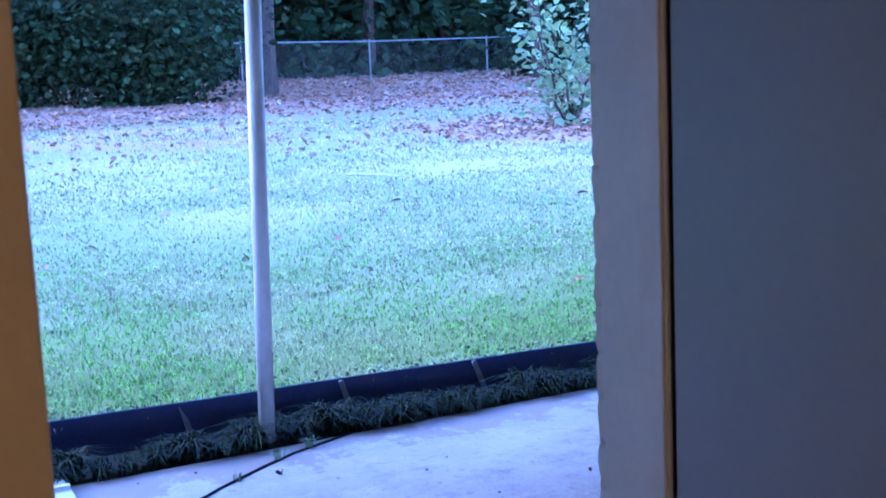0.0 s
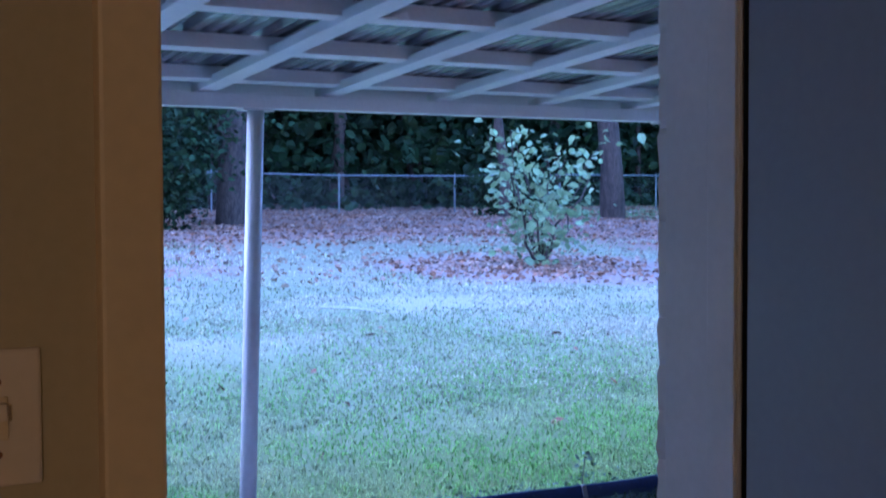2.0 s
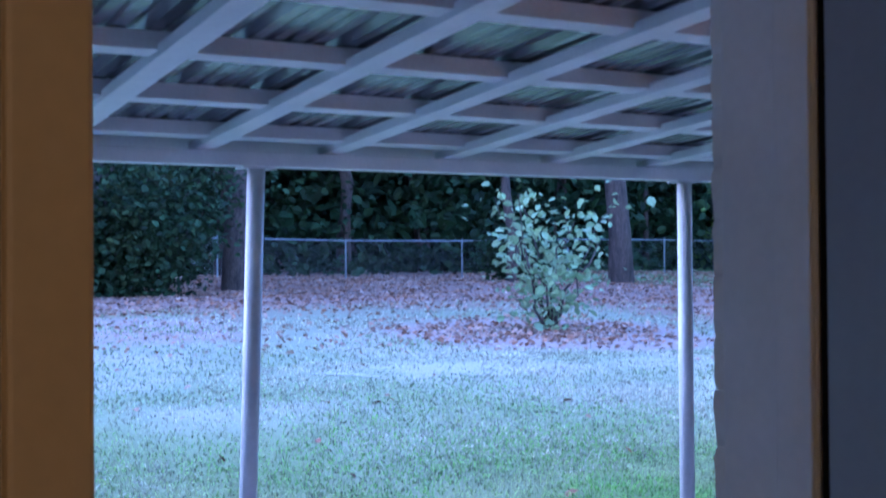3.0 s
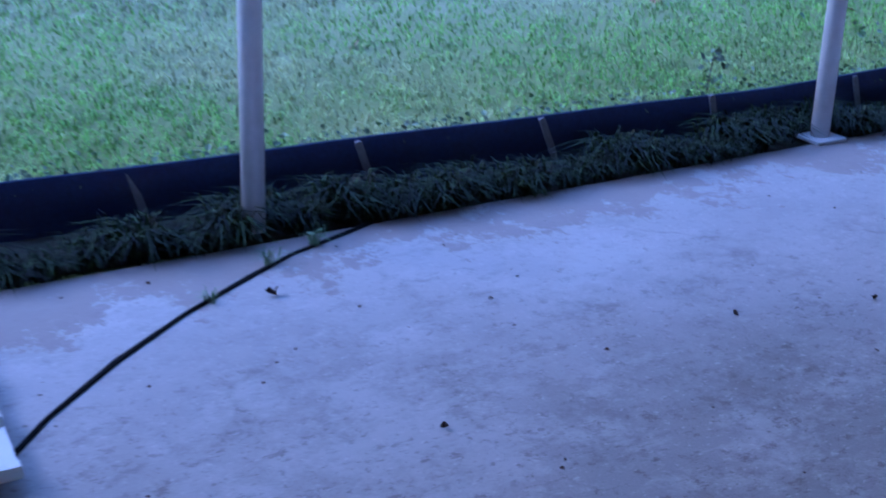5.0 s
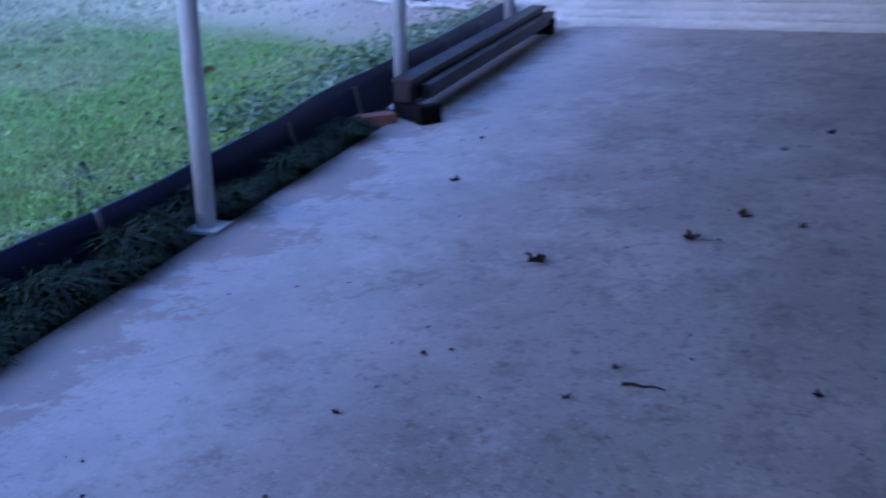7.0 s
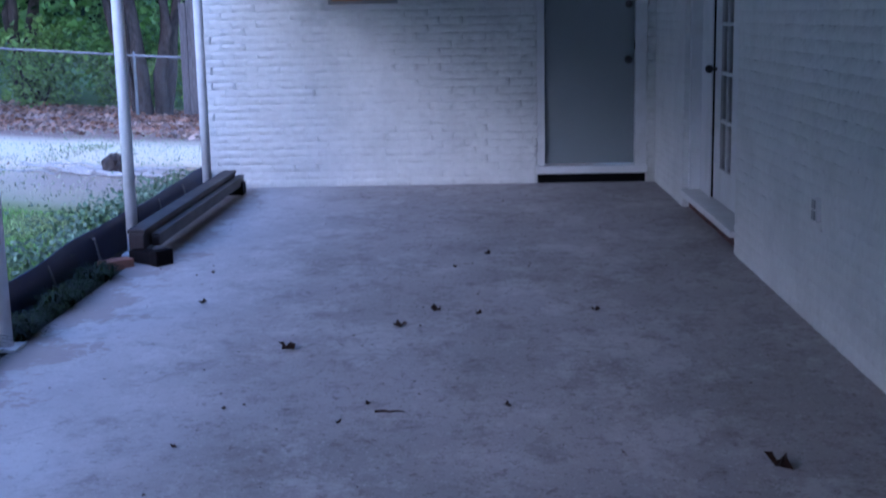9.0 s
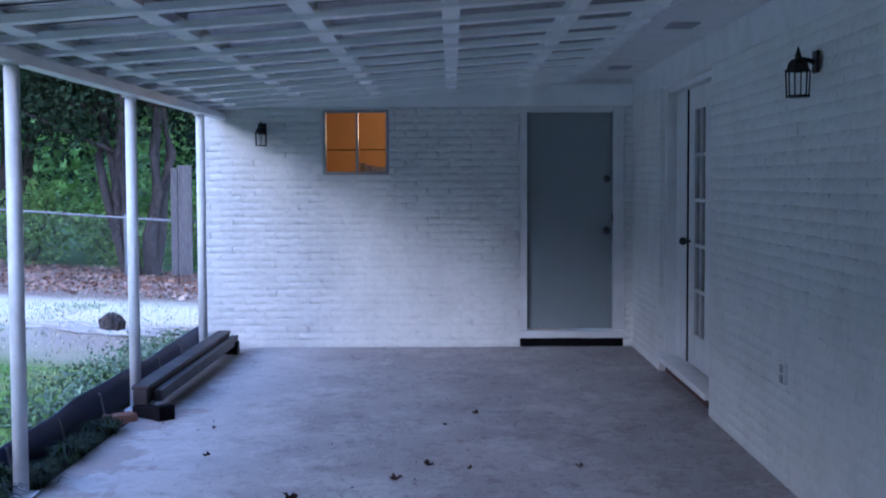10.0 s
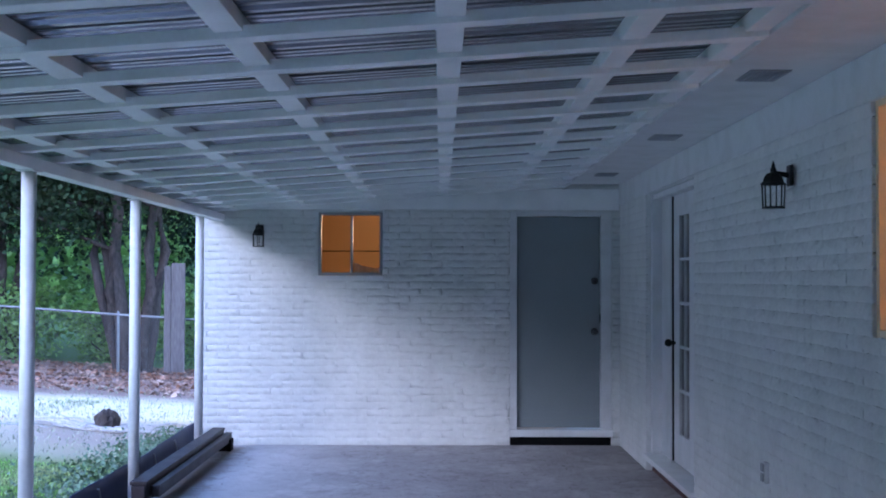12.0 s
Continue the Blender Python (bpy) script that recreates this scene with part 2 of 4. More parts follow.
    ln.new(bend.outputs["Color"], add.inputs[0])
    ln.new(pos.outputs["Position"], add.inputs[2])
    vor = n.new("ShaderNodeTexVoronoi")
    vor.feature = 'DISTANCE_TO_EDGE'
    vor.inputs["Scale"].default_value = 0.75
    ln.new(add.outputs[0], vor.inputs[0])
    cr = n.new("ShaderNodeMapRange")
    cr.inputs[1].default_value, cr.inputs[2].default_value, cr.inputs[3].default_value, cr.inputs[4].default_value = 0.0, 0.02, 1.0, 0.0
    ln.new(vor.outputs["Distance"], cr.inputs[0])
    gate = n.new("ShaderNodeMapRange")
    gate.inputs[1].default_value, gate.inputs[2].default_value, gate.inputs[4].default_value = 0.48, 0.60, 0.35
    ln.new(wob.outputs[0], gate.inputs[0])
    mul = n.new("ShaderNodeMath")
    mul.operation = 'MULTIPLY'
    ln.new(cr.outputs[0], mul.inputs[0])
    ln.new(gate.outputs[0], mul.inputs[1])
    mx = n.new("ShaderNodeMix")
    mx.data_type = 'RGBA'
    ln.new(mul.outputs[0], mx.inputs[0])
    ln.new(src, mx.inputs[6])
    mx.inputs[7].default_value = (0.13, 0.11, 0.10, 1)
    src = mx.outputs[2]
    ln.new(src, b.inputs["Base Color"])
    return m


def lawn_ground():
    """Soil under the lawn: thin dry grass near the house, red-brown leaf litter towards the trees and round the shrub."""
    m = material("lawn_soil", (0.33, 0.36, 0.22), 0.95, vary=0.25, scale=0.45, fine=40, bump=0.6, depth=0.015, second=(0.52, 0.47, 0.38), mix=(0.42, 0.58), coords="World")
    t = m.node_tree
    n, ln = t.nodes, t.links
    b = n["Principled BSDF"]
    src = b.inputs["Base Color"].links[0].from_socket
    pos = n.new("ShaderNodeNewGeometry")
    wob = n.new("ShaderNodeTexNoise")
    wob.inputs["Scale"].default_value, wob.inputs["Detail"].default_value = 0.6, 5
    ln.new(pos.outputs["Position"], wob.inputs[0])
    sep = n.new("ShaderNodeSeparateXYZ")
    ln.new(pos.outputs["Position"], sep.inputs[0])

    def mask(value, lo, hi, col, wobble):
        nonlocal src
        add = n.new("ShaderNodeMath")
        add.operation = 'MULTIPLY_ADD'
        add.inputs[1].default_value = wobble
        ln.new(wob.outputs[0], add.inputs[0])
        ln.new(value, add.inputs[2])
        r = n.new("ShaderNodeMapRange")
        r.inputs[1].default_value, r.inputs[2].default_value = lo, hi
        ln.new(add.outputs[0], r.inputs[0])
        mx = n.new("ShaderNodeMix")
        mx.data_type = 'RGBA'
        ln.new(r.outputs[0], mx.inputs[0])
        ln.new(src, mx.inputs[6])
        mx.inputs[7].default_value = col
        src = mx.outputs[2]
    mask(sep.outputs[0], -10.5, -2.5, (0.24, 0.29, 0.09, 1), 4.0)
    # pale bare ground, lightened further so the colour carries bright daylight
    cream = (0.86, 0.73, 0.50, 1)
    litter = (0.34, 0.21, 0.16, 1)
    # thin grass over soil, darkened to include the trees' shade on the far lawn
    mask(sep.outputs[0], -9.5, -13.5, (0.31, 0.31, 0.20, 1), 4.0)
    mask(sep.outputs[0], -16.0, -19.0, litter, 4.0)
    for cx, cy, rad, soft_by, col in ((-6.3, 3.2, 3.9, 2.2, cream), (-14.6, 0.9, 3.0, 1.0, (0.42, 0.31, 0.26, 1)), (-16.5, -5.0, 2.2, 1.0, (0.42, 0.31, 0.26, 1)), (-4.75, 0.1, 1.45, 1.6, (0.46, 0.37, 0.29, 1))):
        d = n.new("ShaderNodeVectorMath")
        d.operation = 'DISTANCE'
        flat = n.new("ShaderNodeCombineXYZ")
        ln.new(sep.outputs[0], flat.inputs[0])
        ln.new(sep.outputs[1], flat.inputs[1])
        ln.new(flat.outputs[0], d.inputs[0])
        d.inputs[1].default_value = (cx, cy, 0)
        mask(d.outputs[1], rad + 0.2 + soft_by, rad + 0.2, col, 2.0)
    mask(sep.outputs[1], 5.5, 7.0, litter, 3.0)
    mask(sep.outputs[1], 13.0, 14.0, (0.16, 0.26, 0.09, 1), 2.0)
    ln.new(src, b.inputs["Base Color"])
    return m


CONCRETE = concrete()
LAWN = lawn_ground()

# ---------------------------------------------------------------- mesh helpers


def box(bm, x0, x1, y0, y1, z0, z1, bevel=0.0):
    r = bmesh.ops.create_cube(bm, size=1.0)
    for v in r["verts"]:
        v.co = Vector(((x0 + x1) / 2 + v.co.x * (x1 - x0), (y0 + y1) / 2 + v.co.y * (y1 - y0), (z0 + z1) / 2 + v.co.z * (z1 - z0)))
    if bevel:
        es = {e for v in r["verts"] for e in v.link_edges}
        bmesh.ops.bevel(bm, geom=list(es), offset=bevel, segments=2, affect='EDGES', profile=0.6)
    return bm


def cyl(bm, a, b, r0, r1=None, sides=12, caps=True):
    a, b = Vector(a), Vector(b)
    q = (b - a).to_track_quat("Z", "Y").to_matrix().to_4x4()
    bmesh.ops.create_cone(bm, cap_ends=caps, segments=sides, radius1=r0, radius2=r0 if r1 is None else r1, depth=(b - a).length,
                          matrix=Matrix.Translation((a + b) / 2) @ q)
    return bm


def make(name, bm, mat, smooth=False):
    me = bpy.data.meshes.new(name)
    bm.to_mesh(me)
    bm.free()
    me.materials.append(mat)
    if smooth:
        me.shade_smooth()
    return new(name, me)


def part(name, bm, mat, parent, label="", smooth=False):
    ob = make(name, bm, mat, smooth)
    ob.parent = parent
    return tagged(ob, label)


def pbox(name, parent, mat, x0, x1, y0, y1, z0, z1, bevel=0.003, label=""):
    return part(name, box(bmesh.new(), x0, x1, y0, y1, z0, z1, bevel), mat, parent, label)


def thing(name, label, category, place=(0, 0, 0), group="", kind=""):
    e = new(name)
    e.empty_display_size = 0.1
    e.location = place
    return tagged(e, label, category, group, kind)


def sheet(name, verts, faces, mat, parent=None, smooth=False):
    me = bpy.data.meshes.new(name)
    me.from_pydata(np.asarray(verts).tolist(), [], np.asarray(faces).tolist())
    me.materials.append(mat)
    if smooth:
        me.shade_smooth()
    ob = new(name, me)
    if parent:
        ob.parent = parent
    return ob


def edge_x(y):
    """Line of the black lawn edging."""
    return -4.04 + 0.0484 * np.minimum(np.asarray(y, float) + 4.67, 0.25) - 0.012 * np.maximum(np.asarray(y, float) + 4.42, 0.0)


def ground_z(x, y):
    x, y = np.asarray(x, float), np.asarray(y, float)
    far = np.maximum(0, -x - 4.3)
    rise = 0.06 * np.minimum(far, 11.0) + 0.03 * np.maximum(0, far - 11.0)
    rise = np.minimum(rise, 2.4 + 0.01 * np.maximum(0, -x - 38))
    fall = 0.035 * np.clip(y + 2.5, 0, 14) * np.clip((x + 20) / 10, 0, 1)
    return 0.12 + rise - fall + 0.05 * np.sin(x * 0.55 + 1) * np.cos(y * 0.4) * np.clip((-x - 6) / 5, 0, 1)


RNG = np.random.default_rng(7)


def blades(roots, height, width, lean, segs=1):
    """Narrow bent leaves as one vertex and face list: two quads each, tapered to the tip."""
    k = len(roots)
    a = RNG.uniform(0, 2 * np.pi, k)
    out = np.stack([np.cos(a), np.sin(a), 0 * a], 1)
    side = np.stack([-np.sin(a), np.cos(a), 0 * a], 1)
    h = height * RNG.uniform(0.6, 1.25, k)[:, None]
    l = lean * RNG.uniform(0.3, 1.4, k)[:, None]
    w = width * RNG.uniform(0.7, 1.3, k)[:, None]
    up = np.array([0, 0, 1.0])
    mid = roots + out * h * l * 0.35 + up * h * 0.72
    tip = roots + out * h * l + up * h * (1.0 - 0.35 * l)
    v = np.stack([roots - side * w, roots + side * w, mid + side * w * 0.8, mid - side * w * 0.8, tip], 1).reshape(-1, 3)
    i = np.arange(k)[:, None] * 5
    f = [list(r) for r in (i + [0, 1, 2, 3])] + [list(r) for r in (i + [3, 2, 4])]
    return v, f


def leaf_cards(centres, size, up_bias=0.3):
    """Folded oval leaves, four triangles' worth each, turned every way."""
    k = len(centres)
    n = RNG.normal(size=(k, 3))
    n[:, 2] = np.abs(n[:, 2]) + up_bias
    n /= np.linalg.norm(n, axis=1)[:, None]
    t = np.cross(n, RNG.normal(size=(k, 3)))
    t /= np.linalg.norm(t, axis=1)[:, None]
    s = np.cross(n, t)
    L = size * RNG.uniform(0.55, 1.35, k)[:, None]
    w = L * RNG.uniform(0.3, 0.5, k)[:, None]
    c = centres
    v = np.stack([c - t * L * 0.5, c - t * L * 0.25 + s * w * 0.8 + n * w * 0.2, c + t * L * 0.15 + s * w * 0.85 + n * w * 0.2, c + t * L * 0.5 - n * L * 0.1,
                  c + t * L * 0.15 - s * w * 0.85 + n * w * 0.2, c - t * L * 0.25 - s * w * 0.8 + n * w * 0.2], 1).reshape(-1, 3)
    i = np.arange(k)[:, None] * 6
    f = np.concatenate([i + [0, 1, 2, 3], i + [0, 3, 4, 5]])
    return v, f

# ---------------------------------------------------------------- ground, lawn
ys = np.concatenate([[-400, -120, -50, -30], np.arange(-20, 16.01, 0.5), [22, 30, 50, 120, 400]])
us = np.concatenate([[-400, -200, -100, -70], np.arange(-50, -1, 0.5), [-0.8, -0.5, -0.3, -0.12, -0.03, -0.012, 0.05, 0.3, 4.6, 12, 40, 120, 400]])
U, Yg = np.meshgrid(us, ys, indexing="ij")
Xg = U + np.where(U > 4, 0, edge_x(np.clip(Yg, -20, 16)))
Zg = np.where(U <= -0.02, ground_z(Xg, Yg), -0.03)
ni, nj = U.shape
idx = np.arange(ni * nj).reshape(ni, nj)
quads = np.stack([idx[:-1, :-1], idx[1:, :-1], idx[1:, 1:], idx[:-1, 1:]], -1).reshape(-1, 4)
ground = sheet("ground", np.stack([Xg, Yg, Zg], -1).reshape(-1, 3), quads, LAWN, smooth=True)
tagged(ground, "sloping back lawn of thin grass and red-brown leaf litter", "ground", kind="structure")

bed = make("planting_bed", box(bmesh.new(), -0.28, 0.26, -6.2, 6.2, -0.08, 0.0), SOIL)
bed.matrix_basis = pose(-4.03, -6.0, -0.015, 0, 0, -math.degrees(math.atan(0.0484)) * 1.0)
tagged(bed, "narrow bed of dark soil along the patio", "planting bed", kind="structure")


def lawn_roots(count, x0, x1, y0, y1, power, fade=0.0):
    """Blade roots between two lines; fade thins them out towards x1."""
    share = RNG.uniform(0, 1, count) ** power
    share = share[RNG.uniform(0, 1, count) < (1 - share) ** fade]
    count = len(share)
    x = x0 + (x1 - x0) * share
    y = RNG.uniform(y0, y1, count)
    inside = x < edge_x(y) - 0.035
    x, y = x[inside], y[inside]
    count = len(x)
    # thinner on the bare streaks
    bare = np.array([noise.noise(Vector((float(a) * 0.5, float(b) * 0.35, 3.0))) for a, b in zip(x, y)])
    keep = (RNG.uniform(0, 1, count) > np.clip(0.25 + bare * 1.4, 0.0, 0.92)) & ~((np.hypot(x + 14.6, y - 0.9) < 2.6) & (RNG.uniform(0, 1, count) < 0.9))
    x, y = x[keep], y[keep]
    return np.stack([x, y, ground_z(x, y) - 0.005], 1)


def grass(name, mat, label, *fields):
    vs, fs, off = [], [], 0
    for roots, h, w, lean in fields:
        v, f = blades(roots, h, w, lean)
        vs.append(v)
        fs += [[a + off for a in q] for q in f]
        off += len(v)
    me = bpy.data.meshes.new(name)
    me.from_pydata(np.concatenate(vs).tolist(), [], fs)
    me.materials.append(mat)
    tagged(new(name, me), label, "grass", kind="stuff")


grass("lush_grass", LUSH, "short lush green lawn grass along the patio", (lawn_roots(170000, -4.05, -12.5, -12.0, -2.2, 1.5, 1.8), 0.04, 0.0035, 1.5))
grass("lawn_grass", GRASS, "short patchy green and straw-coloured lawn grass", (lawn_roots(60000, -6.0, -12.0, -11.0, 4.0, 1.0), 0.04, 0.005, 1.5),
      (lawn_roots(40000, -10.0, -21.0, -10.0, 7.0, 1.1, 0.5), 0.05, 0.009, 1.4), (lawn_roots(7000, -4.1, -9.0, -2.8, 7.0, 1.0), 0.04, 0.004, 1.5))

k = 26000
lx = np.concatenate([RNG.uniform(-36, -19, k), RNG.normal(-14.8, 1.1, 1500), RNG.uniform(-19, -5, 160), RNG.uniform(-19.5, -13.0, 1100)])
ly = np.concatenate([RNG.uniform(-12, 22, k), RNG.normal(0.9, 1.3, 1500), RNG.uniform(-11, 6, 160), RNG.uniform(-11, 7, 1100)])
lx2, ly2 = RNG.uniform(-18, -4.4, 7000), RNG.uniform(5.6, 12.5, 7000)
lx, ly = np.concatenate([lx, lx2]), np.concatenate([ly, ly2])
lv, lf = leaf_cards(np.stack([lx, ly, ground_z(lx, ly) + 0.02], 1), 0.09, 1.5)
tagged(sheet("leaf_litter", lv, lf, LITTER), "red-brown fallen leaves scattered over the ground", "fallen leaves", kind="stuff")

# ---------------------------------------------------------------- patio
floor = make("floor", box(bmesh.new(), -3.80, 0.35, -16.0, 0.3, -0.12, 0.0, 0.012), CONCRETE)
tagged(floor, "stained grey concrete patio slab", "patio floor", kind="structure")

bm = bmesh.new()
pts = [(-3.80, -7.50), (-3.74, -7.65), (-3.665, -7.84), (-3.56, -8.02), (-3.40, -8.265), (-3.21, -8.505), (-3.0, -8.72), (-2.7, -8.96), (-2.3, -9.2)]
w = 0.011
prev = None
for i, (x, y) in enumerate(pts):
    a, b2 = pts[max(0, i - 1)], pts[min(len(pts) - 1, i + 1)]
    d = Vector((b2[0] - a[0], b2[1] - a[1], 0)).normalized()
    s = Vector((-d.y, d.x, 0))
    ww = w * (0.8 + 0.4 * (i % 2))
    ring = [bm.verts.new(Vector((x, y, zz)) + s * e) for e, zz in ((-ww, 0.001), (-ww * 0.5, 0.007), (ww * 0.5, 0.006), (ww, 0.001))]
    if prev:
        for j in range(3):
            bm.faces.new((prev[j], prev[j + 1], ring[j + 1], ring[j]))
    prev = ring
tagged(make("expansion_joint", bm, DARK), "curved black joint strip across the concrete", "floor joint", kind="structure")

# ---------------------------------------------------------------- walls
BRICK_L, COURSE = 0.2032, 0.0677


def brick_mesh(seed, lumps, rim_in, end_in):
    """One painted brick, 4 x 2 cells on its face, slumped and uneven; face towards -y, centred, 0.194 x 0.05 x 0.058."""
    rnd = random.Random(seed)
    bm = bmesh.new()
    L, Hh, D = 0.0975, 0.0345, 0.024
    cols, rows = [-1, -0.93, -0.5, 0.0, 0.5, 0.93, 1], [-1, -0.55, 0.0, 0.55, 1]
    g = []
    for j, r in enumerate(rows):
        line = []
        for i, c in enumerate(cols):
            rim = j in (0, len(rows) - 1)
            end = i in (0, len(cols) - 1)
            y = (-D * rim_in if rim else -D * end_in if end else -D) + rnd.uniform(-1.0, 0.9) * lumps
            line.append(bm.verts.new((c * L + rnd.uniform(-0.002, 0.002), y, r * Hh + rnd.uniform(-0.0025, 0.0025))))
        g.append(line)
    for j in range(len(rows) - 1):
        for i in range(len(cols) - 1):
            bm.faces.new((g[j][i], g[j][i + 1], g[j + 1][i + 1], g[j + 1][i]))
    ring = g[0] + [r[-1] for r in g[1:]] + g[-1][-2::-1] + [r[0] for r in g[-2:0:-1]]
    ring = [bm.verts.new(v.co) for v in ring]
    back = [bm.verts.new((v.co.x, 0.02, v.co.z)) for v in ring]
    for i in range(len(ring)):
        j = (i + 1) % len(ring)
        bm.faces.new((ring[j], ring[i], back[i], back[j]))
    me = bpy.data.meshes.new("brick")
    bm.to_mesh(me)
    bm.free()
    me.materials.append(WHITE)
    for p in me.polygons:
        p.use_smooth = True
    return me


ROUGH_BRICKS = [brick_mesh(s, 0.0095, 0.70, 0.93) for s in range(14)]
SMOOTH_BRICKS = [brick_mesh(s + 50, 0.0022, 0.84, 1.0) for s in range(14)]


def brick_face(wall, length, height, holes, turn, near, kinds, uneven):
    """Running bond on a wall's face. holes: (s0, s1, z0, z1) along the wall. near(s, z): whether a brick is one to pick apart."""
    singles, verts, faces, off = 0, [], [], 0
    arrays = [(np.array([v.co[:] for v in m.vertices]), [list(p.vertices) for p in m.polygons]) for m in kinds]
    rnd = random.Random(3)
    for c in range(int(height / COURSE) + 1):
        z = (c + 0.5) * COURSE
        if z > height:
            break
        s = -0.1016 * (c % 2)
        while s < length:
            a, b = max(s + 0.0008, 0), min(s + BRICK_L - 0.0008, length)
            s += BRICK_L
            cuts = [(a, b)]
            for h0, h1, z0, z1 in holes:
                if z0 < z < z1:
                    nxt = []
                    for p, q in cuts:
                        if q <= h0 or p >= h1:
                            nxt.append((p, q))
                        else:
                            nxt += [r for r in ((p, h0), (h1, q)) if r[1] - r[0] > 0.01]
                    cuts = nxt
            for p, q in cuts:
                if q - p < 0.01:
                    continue
                i = rnd.randrange(len(kinds))
                m = turn @ Matrix.Translation(((p + q) / 2, 0.009 + rnd.uniform(-1, 1) * uneven, z + rnd.uniform(-0.5, 0.5) * uneven)) @ pose(0, 0, 0, 0, rnd.uniform(-200, 200) * uneven, 0) @ Matrix.Diagonal(((q - p) / 0.1935, 1, 1, 1))
                if singles < 300 and near((p + q) / 2, z):
                    ob = new("brick", kinds[i])
                    ob.matrix_basis = m
                    ob.parent = wall
                    singles += 1
                else:
                    av, af = arrays[i]
                    mm = np.array(m)
                    verts.append(av @ mm[:3, :3].T + mm[:3, 3])
                    faces += [[k + off for k in f] for f in af]
                    off += len(av)
    me = bpy.data.meshes.new("brick_courses")
    me.from_pydata(np.concatenate(verts).tolist(), [], faces)
    me.materials.append(WHITE)
    for p in me.polygons:
        p.use_smooth = True
    ob = new("brick_courses", me)
    ob.parent = wall
    return tagged(ob, kind="stuff")


# end wall: window (-2.895..-2.285, 1.61..2.215), door opening (-1.065..-0.10, 0..2.225)
bm = bmesh.new()
for x0, x1, z0, z1 in ((-4.05, -2.895, 0, 2.75), (-2.895, -2.285, 0, 1.61), (-2.895, -2.285, 2.215, 2.75), (-2.285, -1.065, 0, 2.75), (-1.065, -0.10, 2.225, 2.75), (-0.10, 0.0, 0, 2.75)):
    box(bm, x0, x1, 0.0, 0.22, z0, z1)
wall_end = make("wall_end", bm, WHITE)
tagged(wall_end, "white painted brick end wall", "wall", kind="structure")
# side wall: glazed door opening (-3.46..-1.52), lit window (-8.0..-6.925), back door (-9.517..-8.69)
bm = bmesh.new()
for y0, y1, z0, z1 in ((-1.52, 0.0, 0, 2.75), (-3.46, -1.52, 2.285, 2.75), (-6.925, -3.46, 0, 2.75), (-8.0, -6.925, 0, 1.35), (-8.0, -6.925, 2.30, 2.75), (-8.69, -8.0, 0, 2.75),
                       (-9.517, -8.69, 2.19, 2.75), (-9.517, -8.69, 0, 0.115), (-16.0, -9.517, 0, 2.75)):
    box(bm, 0.0, 0.22, y0, y1, z0, z1)
wall_side = make("wall_side", bm, WHITE)
tagged(wall_side, "white painted brick house wall along the patio", "wall", kind="structure")

# ---------------------------------------------------------------- doors and windows


def trim(name, mat, *boxes, label="", category="trim", bevel=0.003):
    bm = bmesh.new()
    for b in boxes:
        box(bm, *b, bevel)
    return tagged(make(name, bm, mat), label, category, kind="structure")


door = thing("door_1", "closed blue-grey flush door in a white frame", "door", (-0.6, 0.0, 0.0), kind="structure")


def wbox(name, parent, mat, x0, x1, y0, y1, z0, z1, bevel=0.003, label=""):
    p = parent.location
    return pbox(name, parent, mat, x0 - p.x, x1 - p.x, y0 - p.y, y1 - p.y, z0 - p.z, z1 - p.z, bevel, label)


wbox("slab", door, DOOR, -0.997, -0.203, 0.035, 0.08, 0.165, 2.182, 0.003)
wbox("frame", door, TRIM, -1.065, -1.0, -0.012, 0.12, 0.155, 2.225, 0.004)
wbox("frame", door, TRIM, -0.20, -0.10, -0.012, 0.12, 0.155, 2.225, 0.004)
wbox("frame", door, TRIM, -1.0, -0.20, -0.012, 0.12, 2.185, 2.225, 0.004)
wbox("sill", door, TRIM, -1.075, -0.092, -0.06, 0.12, 0.085, 0.155, 0.006, "white wooden sill")
# solid black fill, takes the place of shade below the sill
wbox("sill_gap", door, DARK, -1.062, -0.103, 0.0, 0.12, 0.0, 0.083, 0.0, "black block painting the shaded gap under the sill")
for z, r in ((1.566, 0.035), (1.081, 0.036)):
    bm = cyl(bmesh.new(), (0.345, 0.036, z), (0.345, 0.018, z), r, r * 0.9, 20)
    if z < 1.2:
        cyl(bm, (0.345, 0.02, z), (0.345, -0.02, z), 0.011, 0.011, 12)
        bmesh.ops.create_uvsphere(bm, u_segments=16, v_segments=10, radius=0.029, matrix=Matrix.Translation((0.345, -0.036, z)))
    else:
        cyl(bm, (0.345, 0.02, z), (0.345, 0.008, z), 0.018, 0.016, 16)
    part("knob" if z < 1.2 else "deadbolt", bm, CHROME, door, "satin nickel", True)
wbox("strike_plate", door, BLACK, -0.206, -0.196, 0.01, 0.034, 1.17, 1.25, 0.001)

win = thing("window_1", "small two-pane sliding window glowing ochre", "window", (-2.59, 0.0, 1.61), kind="structure")
for x0, x1, z0, z1 in ((-2.895, -2.868, 1.612, 2.213), (-2.312, -2.287, 1.612, 2.213), (-2.868, -2.312, 1.612, 1.64), (-2.868, -2.312, 2.188, 2.213)):
    wbox("window_frame", win, ALU, x0, x1, -0.012, 0.07, z0, z1, 0.002)
wbox("mullion", win, ALU, -2.592, -2.568, 0.005, 0.06, 1.64, 2.188, 0.002)
wbox("rail", win, BLACK, -2.868, -2.592, 0.045, 0.052, 1.84, 1.85, 0.0)
wbox("rail", win, BLACK, -2.568, -2.312, 0.045, 0.052, 1.84, 1.85, 0.0)
